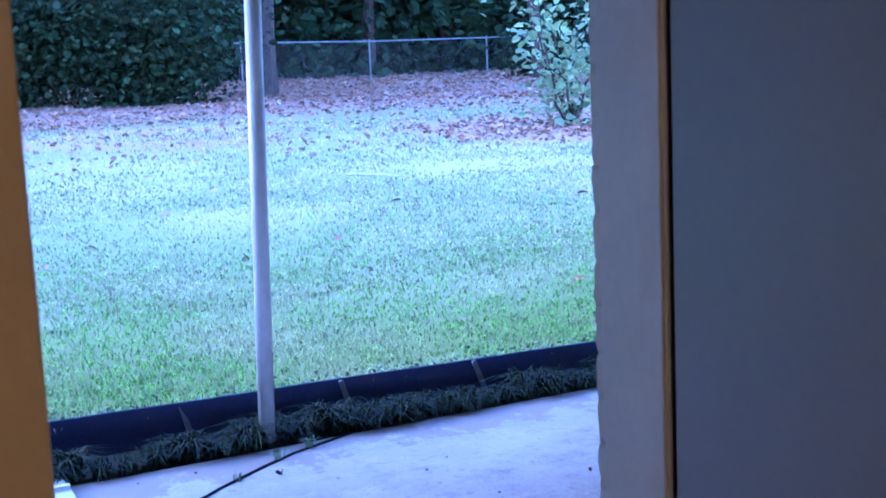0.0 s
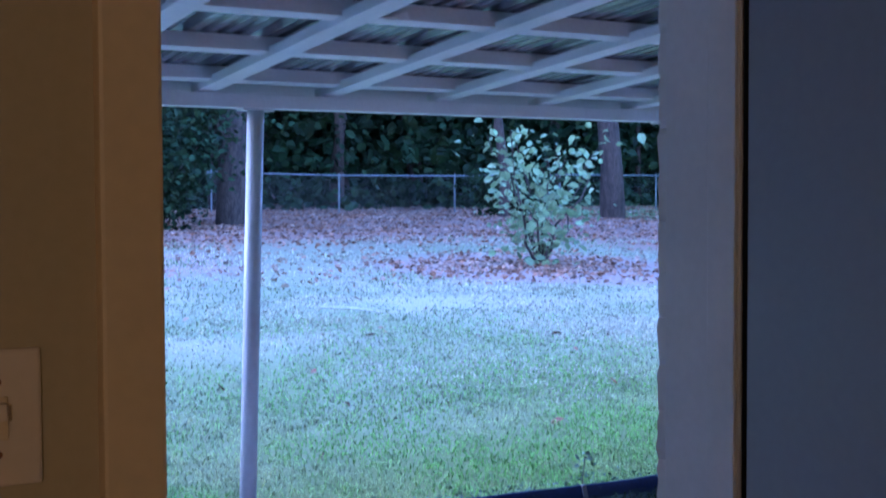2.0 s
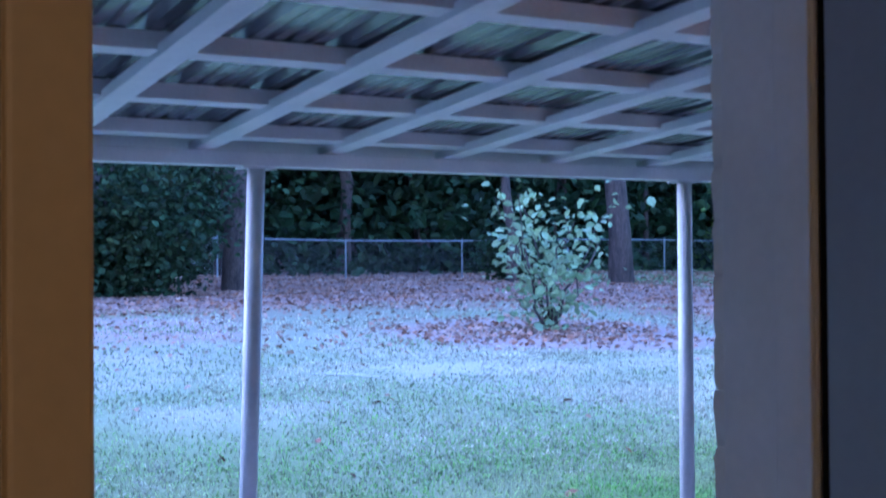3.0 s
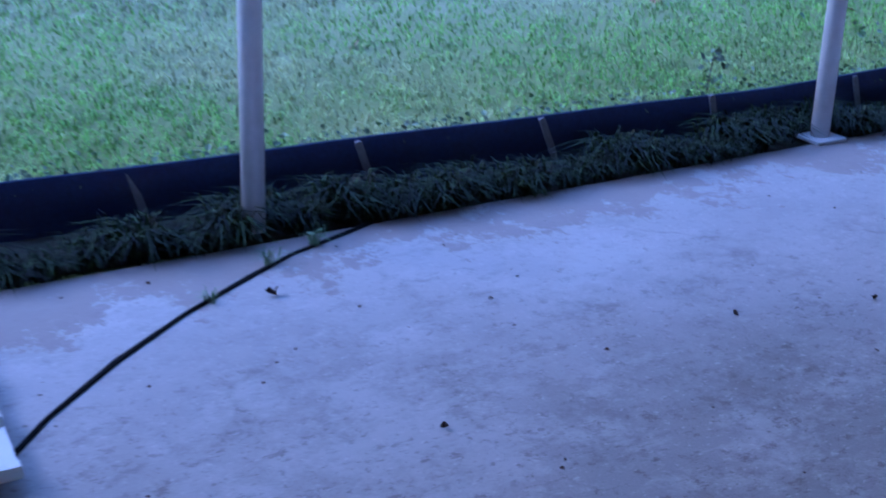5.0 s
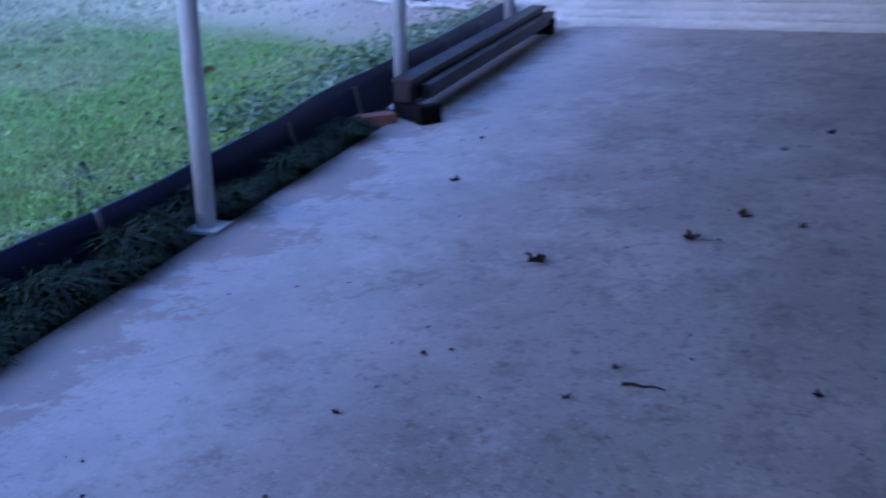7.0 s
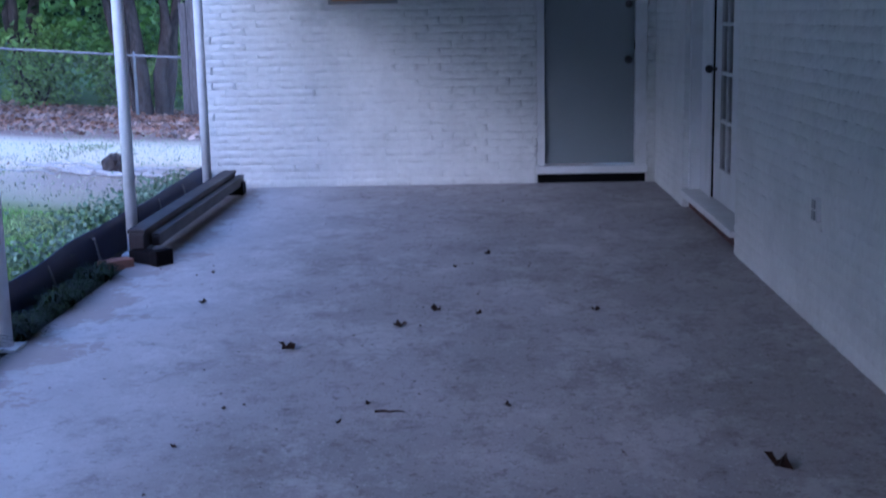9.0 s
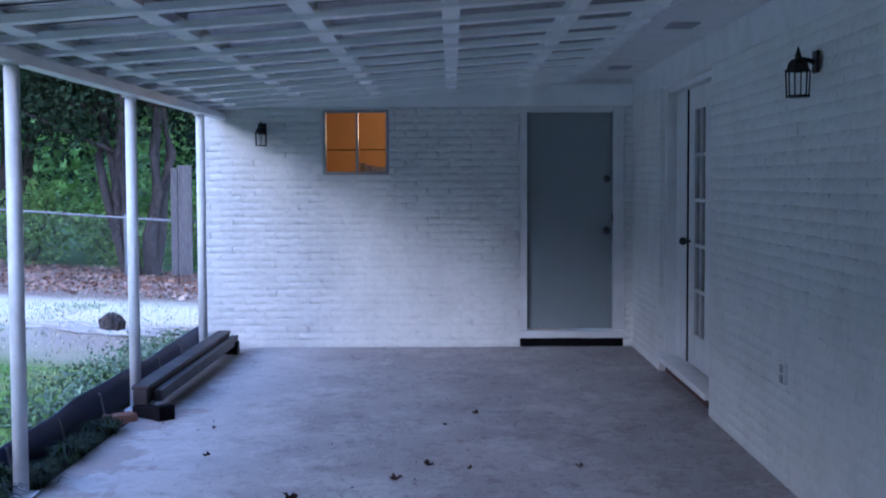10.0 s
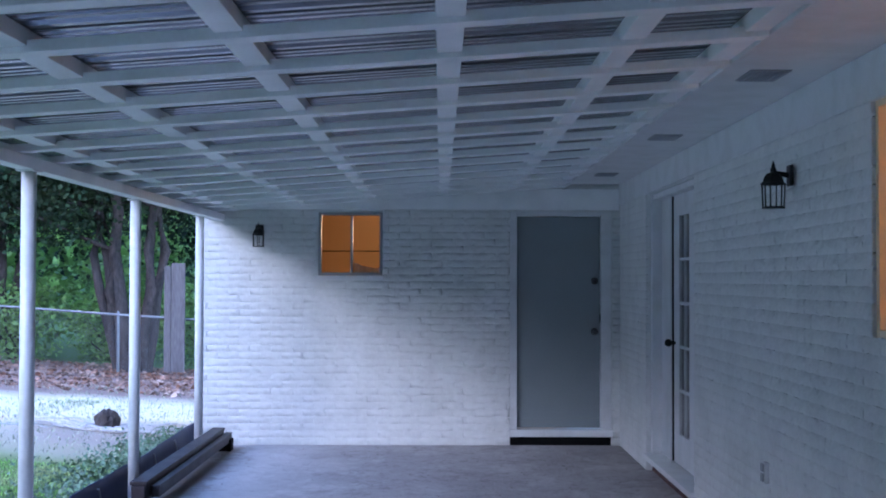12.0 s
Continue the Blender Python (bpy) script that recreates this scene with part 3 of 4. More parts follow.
wbox("window_sill", win, TRIM, -2.93, -2.27, -0.035, 0.02, 1.575, 1.608, 0.004)
for x0, x1, y in ((-2.868, -2.585, 0.03), (-2.575, -2.312, 0.042)):
    p = wbox("pane", win, GLASS, x0, x1, y, y + 0.004, 1.64, 2.188, 0.0)
    p.visible_shadow = False

# store room behind the small window
trim("wall_store", ORANGEWALL, (-3.9, -0.6, 2.6, 2.7, 0, 2.6), (-3.9, -3.8, 0.22, 2.6, 0, 2.6), (-0.6, -0.5, 0.22, 2.6, 0, 2.6), label="ochre walls of the lit store room", category="wall", bevel=0)
trim("ceiling_store", ORANGEWALL, (-3.9, -0.5, 0.22, 2.7, 2.6, 2.66), label="ochre ceiling of the store room", category="ceiling", bevel=0)
trim("floor_store", FLOORIN, (-3.9, -0.5, 0.22, 2.7, -0.1, 0.0), label="brown floor of the store room", category="floor", bevel=0)
bm = bmesh.new()
prev = None
for i in range(10):
    x = -2.56 + i * 0.028
    z = 1.735 - 0.05 * math.sin(min(1.0, i / 7) * math.pi / 2)
    r = [bm.verts.new((x, 0.12 + 0.006 * math.sin(i * 1.7), 1.58)), bm.verts.new((x, 0.118 + 0.006 * math.sin(i * 1.9), z))]
    if prev:
        bm.faces.new((prev[0], r[0], r[1], prev[1]))
    prev = r
bmesh.ops.solidify(bm, geom=bm.faces[:], thickness=0.006)
tagged(make("paper_sheet", bm, PLATE), "white curled sheet leaning inside the small window", "paper sheet")

# glazed door in the side wall
fd = thing("door_2", "closed white glazed door set back in the brick opening", "door", (0.1, -2.6, 0.15), kind="structure")
wbox("jamb", fd, TRIM, 0.02, 0.20, -1.60, -1.525, 0.15, 2.28, 0.003)
wbox("side_panel", fd, TRIM, 0.10, 0.14, -2.10, -1.60, 0.15, 2.24, 0.003)
wbox("frame", fd, TRIM, 0.075, 0.20, -2.125, -2.075, 0.15, 2.24, 0.004)
wbox("frame", fd, TRIM, 0.075, 0.20, -3.455, -3.05, 0.15, 2.24, 0.004)
wbox("head", fd, TRIM, 0.03, 0.20, -3.455, -1.60, 2.24, 2.283, 0.003)
# black strip painting the shaded gap at the door's far edge
wbox("edge_gap_shade", fd, DARK, 0.085, 0.105, -2.142, -2.126, 0.17, 2.23, 0.0)
for y0, y1, z0, z1 in ((-2.36, -2.145, 0.17, 2.235), (-3.045, -2.74, 0.17, 2.235), (-2.74, -2.36, 0.17, 0.40), (-2.74, -2.36, 2.07, 2.235)):
    wbox("stile" if z1 - z0 > 1 else "rail", fd, TRIM, 0.095, 0.135, y0, y1, z0, z1, 0.003)
for y in (-2.55,):
    wbox("muntin", fd, TRIM, 0.098, 0.132, y - 0.012, y + 0.012, 0.40, 2.07, 0.002)
for i in range(1, 5):
    z = 0.40 + 1.67 * i / 5
    wbox("muntin", fd, TRIM, 0.100, 0.130, -2.74, -2.36, z - 0.012, z + 0.012, 0.002)
wbox("pane", fd, GLASS, 0.113, 0.117, -2.74, -2.36, 0.40, 2.07, 0.0)
bm = cyl(bmesh.new(), (-0.005, 0.39, 0.94), (-0.045, 0.39, 0.94), 0.012)
bmesh.ops.create_uvsphere(bm, u_segments=16, v_segments=10, radius=0.03, matrix=Matrix.Translation((-0.06, 0.39, 0.94)))
part("knob", bm, BLACK, fd, "black knob", True)
wbox("sill", fd, TRIM, -0.05, 0.14, -3.47, -1.53, 0.105, 0.148, 0.006, "white projecting sill")
wbox("sill_gap", fd, DARKRED, 0.03, 0.20, -3.45, -1.53, 0.0, 0.103, 0.0, "bare red brick under the sill")

# lit window in the side wall
w2 = thing("window_2", "house window with a closed ochre blind lit from inside", "window", (0.1, -7.46, 1.35), kind="structure")
for y0, y1, z0, z1 in ((-6.96, -6.928, 1.352, 2.298), (-7.997, -7.965, 1.352, 2.298), (-7.965, -6.96, 1.352, 1.385), (-7.965, -6.96, 2.265, 2.298)):
    wbox("window_frame", w2, CASING, -0.006, 0.08, y0, y1, z0, z1, 0.003)
for i in range(6):
    z = 1.392 + i * 0.146
    wbox("slat", w2, BLIND, 0.055, 0.062, -7.96, -6.965, z, z + 0.141, 0.002)
# room behind it
trim("wall_side_room", ORANGEWALL, (0.22, 2.6, -6.4, -6.3, 0, 2.6), (2.6, 2.7, -8.55, -6.3, 0, 2.6), label="ochre walls of the lit side room", category="wall", bevel=0)

# dark room behind the glazed door, and an unseen wall added to block light at the patio's end
trim("wall_den", WALLIN, (2.9, 3.0, -6.3, 0.3, 0, 2.5), (0.22, 2.9, 0.22, 0.3, 0, 2.5), label="tan walls of the dark room behind the glazed door", category="wall", bevel=0)
trim("wall_light_block", WHITE, (-4.1, 0.0, -14.2, -14.0, 0, 2.75), label="unseen white wall added to keep light out of the patio", category="wall", bevel=0)

# ---------------------------------------------------------------- back room the walk starts in
trim("wall_room_front", WALLIN, (0.22, 0.30, -13.0, -9.517, 0, 2.5), (0.22, 0.30, -9.517, -8.672, 2.19, 2.5), (0.22, 0.30, -8.672, -8.05, 0, 2.5), label="tan painted inside wall beside the back door", category="wall", bevel=0)
trim("wall_room_back", WALLIN, (4.9, 5.0, -13.0, -8.1, 0, 2.5), (0.30, 5.0, -13.1, -13.0, 0, 2.5), (0.30, 5.0, -8.15, -8.05, 0, 2.5), label="tan painted walls of the back room", category="wall", bevel=0)
trim("ceiling", WALLIN, (0.22, 5.0, -13.1, 0.3, 2.5, 2.58), label="tan ceiling of the back room", category="ceiling", bevel=0)
trim("floor_room", FLOORIN, (0.36, 5.0, -13.1, 0.3, -0.1, 0.13), label="brown floor of the back room", category="floor", bevel=0)
trim("trim_back_door", CASING, (0.295, 0.318, -9.570, -9.515, 0.13, 2.25), (0.295, 0.318, -9.514, -8.6, 2.19, 2.25), label="cream flat casing of the back door", bevel=0.004)
trim("trim_jamb", TRIM, (0.003, 0.149, -8.700, -8.691, 0.13, 2.19), (0.095, 0.149, -8.706, -8.7005, 0.13, 2.165), (0.005, 0.294, -9.5165, -9.5135, 0.13, 2.19), (0.02, 0.29, -9.513, -8.698, 2.17, 2.189), label="white jamb of the back door", category="trim", bevel=0.003)
trim("trim_threshold", ALU, (-0.03, 0.36, -9.512, -8.70, 0.115, 0.135), label="worn metal threshold of the back door", category="trim", bevel=0.004)

bd = thing("door_3", "open pale grey back door folded into the room", "door", (0.16, -8.683, 0.13), kind="structure")
wbox("slab", bd, DOORIN, 0.164, 0.975, -8.698, -8.656, 0.14, 2.16, 0.003)
# black strip filling the hinge gap, painted in place of its shade
wbox("hinge_gap_shade", bd, DARK, 0.1495, 0.1645, -8.692, -8.663, 0.135, 2.16, 0.0)

sw = thing("light_switch", "ivory toggle light switch on the tan wall", "light switch", (0.30, -9.653, 1.548))
plate = pbox("plate", sw, PLATE, 0.0, 0.006, -0.035, 0.035, -0.057, 0.057, 0.003)
pbox("collar", plate, CASING, 0.006, 0.0085, -0.0075, 0.0075, -0.018, 0.018, 0.001)
pbox("toggle", plate, PLATE, 0.007, 0.022, -0.005, 0.005, 0.0, 0.014, 0.0015)
for z in (-0.03, 0.03):
    part("screw", cyl(bmesh.new(), (0.005, 0, z), (0.0075, 0, z), 0.0032, 0.0028, 10), BRICKRED, plate)

# ---------------------------------------------------------------- eave and patio roof
trim("soffit", TRIM, (-0.55, 0.0, -16, 0.0, 2.49, 2.51), label="white soffit of the house eave", category="soffit", bevel=0)
trim("fascia", TRIM, (-0.575, -0.55, -16, 0.0, 2.44, 2.72), label="white fascia board of the eave", category="fascia")
trim("frieze_board", TRIM, (-0.028, -0.002, -16, 0.0, 2.29, 2.489), label="white frieze board on top of the brick wall", category="frieze board")
trim("trim_end_wall", ROOFWOOD, (-3.78, -0.03, -0.042, -0.002, 2.243, 2.44), label="white board along the top of the end wall", category="frieze board")
trim("eave_roof", METAL, (-0.6, 0.5, -16, 0.3, 2.72, 2.76), label="house roof above the eave", category="roof", bevel=0)
for y in (-6.35, -3.95, -1.15):
    v = thing("soffit_vent", "grey louvred vent in the white soffit", "vent", (-0.30, y, 2.49), "soffit vents")
    vf = pbox("frame", v, ALU, -0.09, 0.09, -0.14, 0.14, -0.006, 0.0, 0.001)
    for i in range(7):
        pbox("louvre", vf, VENT, -0.078 + i * 0.0235, -0.064 + i * 0.0235, -0.125, 0.125, -0.011, -0.0065, 0.0)

SLOPE, X_BEAM = 0.073, -3.835


def under(x):
    """Underside of the rafters."""
    return 2.195 + SLOPE * (x - X_BEAM)


beam = make("roof_beam", box(bmesh.new(), -3.88, -3.79, -15.5, -0.01, 2.13, 2.192, 0.004), ROOFWOOD)
tagged(beam, "long white painted beam carried by the pipe posts", "beam")
trim("outer_fascia", ROOFWOOD, (-3.955, -3.93, -15.5, -0.01, 2.17, 2.262), label="white board closing the outer edge of the patio roof", category="fascia")
ang = math.degrees(math.atan(SLOPE))
RAFTERS = [-8.068 + 0.587 * i for i in range(-12, 14)]
first = None
for y in RAFTERS:
    m = pose(X_BEAM, y, 2.195, 0, -ang, 0)
    if first is None:
        first = make("rafter", box(bmesh.new(), -0.06, 3.26, -0.0445, 0.0445, 0.0, 0.038, 0.003), ROOFWOOD)
        first.matrix_basis = m
        tagged(first, "white painted rafter of the patio roof", "rafter", "roof rafters")
    else:
        copy_thing(first, m)
for x in (-3.66, -3.02, -2.37, -1.70, -1.06, -0.625):
    p = make("purlin", box(bmesh.new(), -0.044, 0.044, -15.4, -0.045, 0.0, 0.056, 0.003), ROOFWOOD)
    p.matrix_basis = pose(x, 0, under(x) + 0.020, 0, -ang, 0)
    tagged(p, "white painted purlin laid flat across the rafters", "purlin", "roof purlins")

# ribbed metal sheet: tall ribs 0.305 m apart, three low ones between
prof = []
y = -15.5
while y < 0.0:
    for dy, h in ((0, 0), (0.02, 0.028), (0.045, 0.028), (0.065, 0), (0.10, 0), (0.11, 0.011), (0.125, 0.011), (0.135, 0), (0.165, 0), (0.175, 0.011), (0.19, 0.011), (0.20, 0), (0.23, 0), (0.24, 0.011), (0.255, 0.011), (0.265, 0)):
        prof.append((y + dy, h))
    y += 0.305
rv, rf = [], []
for yy, h in prof:
    for x in (-3.98, -0.56):
        rv.append((x, yy, under(x) + 0.079 + h))
for i in range(len(prof) - 1):
    rf.append((2 * i, 2 * i + 1, 2 * i + 3, 2 * i + 2))
roof = sheet("patio_roof", rv, rf, METAL)
tagged(roof, "ribbed painted metal roof sheets over the patio", "roof", kind="structure")

post = thing("porch_post", "white painted round pipe post holding the roof beam", "post", (-3.835, -5.50, 0.0), "porch posts")
part("pipe", cyl(bmesh.new(), (0, 0, 0.012), (0, 0, 2.122), 0.038, sides=24), POST, post, smooth=False)
pbox("base_plate", post, POST, -0.06, 0.075, -0.075, 0.075, 0.0, 0.014, 0.002, "chipped white square base plate")
pbox("top_plate", post, POST, -0.045, 0.045, -0.075, 0.075, 2.122, 2.13, 0.001)
for p in post.children:
    if p.name.startswith("pipe"):
        for f in p.data.polygons:
            f.use_smooth = len(f.vertices) == 4
for y in (-12.6, -10.25, -7.885, -3.17, -0.86):
    twin = copy_thing(post, pose(-3.862 if y > -4 else -3.845, y, 0.0) if y != -7.885 else pose(-3.885, y, 0.0, -1.45, 1.0, 0))
    if y == -7.885:
        # this one runs down into the planting, with no plate
        bpy.data.objects.remove([c for c in twin.children if c.name.startswith("base_plate")][0])

# ---------------------------------------------------------------- lamps, outlet


def wall_lantern():
    """Carriage lantern; back plate in the plane y = 0, facing -y."""
    t = thing("wall_lantern", "black metal wall lantern with clear glass panes", "wall lamp", (0, 0, 0), "wall lanterns")
    bm = bmesh.new()
    box(bm, -0.05, 0.05, -0.022, 0.0, -0.065, 0.065, 0.012)
    part("back_plate", bm, BLACK, t)
    bm = cyl(bmesh.new(), (0, -0.02, 0.0), (0, -0.112, 0.02), 0.016, 0.013, 12)
    cyl(bm, (0, -0.112, 0.045), (0, -0.112, -0.01), 0.018, 0.018, 12)
    part("arm", bm, BLACK, t)
    bm = bmesh.new()
    prof = ((0.078, -0.056), (0.078, -0.048), (0.064, -0.04), (0.057, -0.012), (0.042, 0.010), (0.014, 0.02), (0.008, 0.03), (0.013, 0.05), (0.009, 0.066), (0.003, 0.088))
    prev = None
    for r, z in prof:
        ring = [bm.verts.new((r * math.cos(a), -0.112 + r * math.sin(a), z)) for a in [i * math.pi / 3 + math.pi / 6 for i in range(6)]]
        if prev:
            for i in range(6):
                bm.faces.new((prev[i], prev[(i + 1) % 6], ring[(i + 1) % 6], ring[i]))
        prev = ring
    bm.faces.new(prev)
    part("cap", bm, BLACK, t)
    for i in range(6):
        a = i * math.pi / 3 + math.pi / 6
        b = a + math.pi / 3
        p0, p1 = (0.070 * math.cos(a), -0.112 + 0.070 * math.sin(a)), (0.064 * math.cos(a), -0.112 + 0.064 * math.sin(a))
        part("bar", cyl(bmesh.new(), (*p0, -0.05), (*p1, -0.19), 0.0048, 0.0048, 6), BLACK, t)
        bm = bmesh.new()
        q0, q1 = (0.066 * math.cos(b), -0.112 + 0.066 * math.sin(b)), (0.062 * math.cos(b), -0.112 + 0.062 * math.sin(b))
        r0, r1 = (0.066 * math.cos(a), -0.112 + 0.066 * math.sin(a)), (0.062 * math.cos(a), -0.112 + 0.062 * math.sin(a))
        bm.faces.new([bm.verts.new(c) for c in ((*r0, -0.052), (*q0, -0.052), (*q1, -0.188), (*r1, -0.188))])
        bmesh.ops.solidify(bm, geom=bm.faces[:], thickness=0.0015)
        g = part("pane", bm, LANTERNGLASS, t, "clear glass pane")
        g.visible_shadow = False
    bm = bmesh.new()
    bmesh.ops.create_cone(bm, cap_ends=True, segments=6, radius1=0.072, radius2=0.068, depth=0.012, matrix=Matrix.Translation((0, -0.112, -0.194)) @ pose(0, 0, 0, 0, 0, 30))
    part("base_ring", bm, BLACK, t)
    return t


lan = wall_lantern()
lan.matrix_basis = pose(-3.455, -0.02, 2.04)
lan.scale = (0.8, 0.8, 0.8)
copy_thing(lan, pose(-0.032, -5.85, 2.085, 0, 0, -90))

out = thing("outlet_cover", "small grey weatherproof outlet on the white brick", "outlet", (-0.03, -5.33, 0.575))
pbox("box", out, TRIM, -0.012, 0.012, -0.035, 0.035, -0.055, 0.055, 0.004)
for z in (-0.026, 0.026):
    pbox("lid", out, ALU, -0.02, -0.012, -0.026, 0.026, z - 0.022, z + 0.022, 0.004, "hinged lid")

# ---------------------------------------------------------------- edging, plants along the patio
edging = thing("lawn_edging", "black plastic edging strip between lawn and planting bed", "lawn edging", (0, 0, 0))
for k in range(6):
    bm = bmesh.new()
    prev = None
    for i in range(16):
        y = -14.0 + k * 2.34 + i * 0.1562
        x = float(edge_x(y)) + 0.020 + 0.012 * math.sin(y * 2.1) + 0.006 * math.sin(y * 5.3)
        h = 0.165 + 0.008 * math.sin(y * 1.3) + 0.035 * min(1.0, max(0.0, (y + 5.6) / 1.6))
        ring = [bm.verts.new((x + dx, y, z)) for dx, z in ((0.012, -0.03), (0.0, h * 0.5), (-0.012, h), (-0.018, h + 0.006), (-0.026, h), (-0.016, -0.03))]
        if prev:
            for j in range(5):
                bm.faces.new((prev[j], ring[j], ring[j + 1], prev[j + 1]))
        prev = ring
    part("strip", bm, EDGING, edging, smooth=True)

first = None
for y in (-12.3, -11.2, -10.1, -9.05, -8.16, -7.35, -6.60, -5.85, -5.10, -4.30, -3.45, -2.6, -1.75, -0.9):
    m = pose(float(edge_x(y)) + 0.046, y, 0.0, RNG.uniform(6, 20), RNG.uniform(-12, -4), RNG.uniform(-8, 8))
    if first is None:
        bm = box(bmesh.new(), -0.004, 0.004, -0.014, 0.014, 0.02, 0.168, 0.002)
        box(bm, -0.014, 0.004, -0.010, 0.010, 0.166, 0.172, 0.002)
        cyl(bm, (0.0, 0.0, 0.03), (0.0, 0.0, -0.1), 0.012, 0.002, 8)
        first = make("edging_stake", bm, STAKE)
        first.matrix_basis = m
        tagged(first, "grey plastic stake holding the black edging", "stake", "edging stakes")
    else:
        copy_thing(first, m)

first = None
count = 0
y = -13.0
while y < -3.9:
    y += RNG.uniform(0.06, 0.14)
    x0, x1 = max(edge_x(y) + 0.10, -3.99), -3.80
    x = RNG.uniform(x1 - 0.10, x1 - 0.045) if count % 2 else RNG.uniform(x0 + 0.02, x1 - 0.04)
    count += 1
    if math.hypot(x + 3.84, y + 5.5) < 0.2 or math.hypot(x + 3.845, y + 7.885) < 0.07:
        x = x0 + 0.02
    size = RNG.uniform(0.7, 1.3) * (0.85 if y > -5.3 else 1.0)
    kk = 170
    root = np.stack([RNG.normal(0, 0.03, kk), RNG.normal(0, 0.03, kk), np.zeros(kk)], 1)
    v, f = blades(root, 0.125, 0.0042, 1.25)
    t = thing("liriope_clump", "dark green tuft of grassy liriope beside the patio", "plant", (x, y, -0.015), "bed plants")
    t.scale = (size, size, size)
    me = bpy.data.meshes.new("leaves")
    me.from_pydata(v.tolist(), [], f)
    me.materials.append(BLADE)
    ob = new("leaves", me)
    ob.parent = t
    tagged(ob, kind="stuff")

# low broad-leaved weeds on the lawn side of the edging towards the end wall
k = 2600
wy = RNG.uniform(-4.6, 0.6, k) ** 1
wx = edge_x(wy) - 0.04 - np.abs(RNG.normal(0, 0.24, k))
wz = ground_z(wx, wy) + RNG.uniform(0.005, 0.09, k)
v, f = leaf_cards(np.stack([wx, wy, wz], 1), 0.036, 0.6)
tagged(sheet("edge_weeds", v, f, WEED), "low straggling weeds along the edging", "weeds", kind="stuff")
k = 800
wy = RNG.uniform(-11.0, -4.4, k)
wx = edge_x(wy) - 0.03 - np.abs(RNG.normal(0, 0.07, k))
v, f = leaf_cards(np.stack([wx, wy, ground_z(wx, wy) + RNG.uniform(0.01, 0.06, k)], 1), 0.024, 0.6)
tagged(sheet("edge_weeds", v, f, WEED), "small weeds against the top of the edging", "weeds", kind="stuff")
for x, y, s in ((-3.62, -7.93, 0.8), (-3.45, -8.17, 0.7), (-3.70, -7.75, 0.9)):
    kk = 18
    v, f = blades(np.stack([RNG.normal(0, 0.012, kk), RNG.normal(0, 0.012, kk), np.zeros(kk)], 1), 0.07, 0.003, 1.2)
    me = bpy.data.meshes.new("joint_weed")
    me.from_pydata(v.tolist(), [], f)
    me.materials.append(WEED)
    ob = new("joint_weed", me)
    ob.matrix_basis = pose(x, y, 0.0) @ Matrix.Scale(s, 4)
    tagged(ob, "small weed growing out of the concrete joint", "weed", "joint weeds")

# ---------------------------------------------------------------- things on the patio


def hollow_beam(length):
    """Box beam with a proud top flange and a rolled lip, along +y."""
    t = thing("box_beam", "long dark brown metal box beam lying along the patio edge", "beam", (0, 0, 0), "stacked beams")
    pbox("web", t, BROWN, -0.062, 0.062, 0.0, length, 0.0, 0.105, 0.008)
    pbox("flange", t, BROWN, -0.072, 0.072, -0.006, length + 0.004, 0.107, 0.135, 0.006, "flat top flange")
    pbox("end_cap", t, BROWN, -0.058, 0.058, -0.012, -0.001, 0.006, 0.102, 0.004, "dull end cap")
    return t


b1 = hollow_beam(3.05)
b1.matrix_basis = pose(-3.768, -3.42, 0.078, 0, 0, 0)
b1.scale = (0.78, 1.0, 0.95)
b2 = copy_thing(b1, pose(-3.680, -3.29, 0.078, 0, 0, 0))
b2.scale = (0.42, 0.97, 0.6)
blk = thing("support_block", "dark brown wooden block under the stacked beams", "block", (-3.665, -3.47, 0.0), "beam supports")
blk.rotation_euler = (0, 0, radians(-38))
pbox("block_body", blk, BLOCK, -0.16, 0.07, -0.055, 0.055, 0.0, 0.076, 0.006)
pbox("block_end", blk, BLOCK, 0.071, 0.14, -0.07, 0.062, 0.0, 0.10, 0.008, "thicker dark end of the block")
blk2 = thing("support_block", "short dark block under the far end of the beams", "block", (-3.68, -0.42, 0.0), "beam supports")
pbox("block_body", blk2, BLOCK, -0.15, -0.005, -0.06, 0.06, 0.0, 0.076, 0.006)
pbox("block_end", blk2, BLOCK, -0.004, 0.045, -0.075, 0.07, 0.0, 0.11, 0.008)
br = make("loose_brick", box(bmesh.new(), -0.05, 0.05, -0.1, 0.1, 0, 0.062, 0.006), BRICKRED)
br.matrix_basis = pose(-3.855, -3.60, -0.010, 0, 0, -48)
tagged(br, "red clay brick lying beside the stacked beams", "brick")

# ribbed white sheet leaning low over the floor
prof = [(0, 0), (0.015, 0.018), (0.045, 0.018), (0.06, 0)]
vv, ff, cols = [], [], []
x = -3.95
while x < -2.6:
    for dx, h in prof:
        cols.append((x + dx, h))
    x += 0.232
for x, h in cols:
    for y, z in ((-8.82, 0.03), (-11.4, 0.03)):
        vv += [(x, y, z + h), (x, y, z + h - 0.004)]
n2 = len(cols)
for i in range(n2 - 1):
    a = 4 * i
    ff += [(a, a + 4, a + 6, a + 2), (a + 1, a + 3, a + 7, a + 5), (a, a + 1, a + 5, a + 4)]
panel = sheet("metal_panel", vv, ff, PANELWHITE)
tagged(panel, "white ribbed metal roofing panel lying on the concrete", "metal panel")
for y in (-9.1, -10.9):
    bt = make("batten", box(bmesh.new(), -3.93, -2.65, y - 0.03, y + 0.03, 0.0, 0.026, 0.003), WOODGREY)
    tagged(bt, "grey wooden batten under the metal panel", "batten", "panel battens")


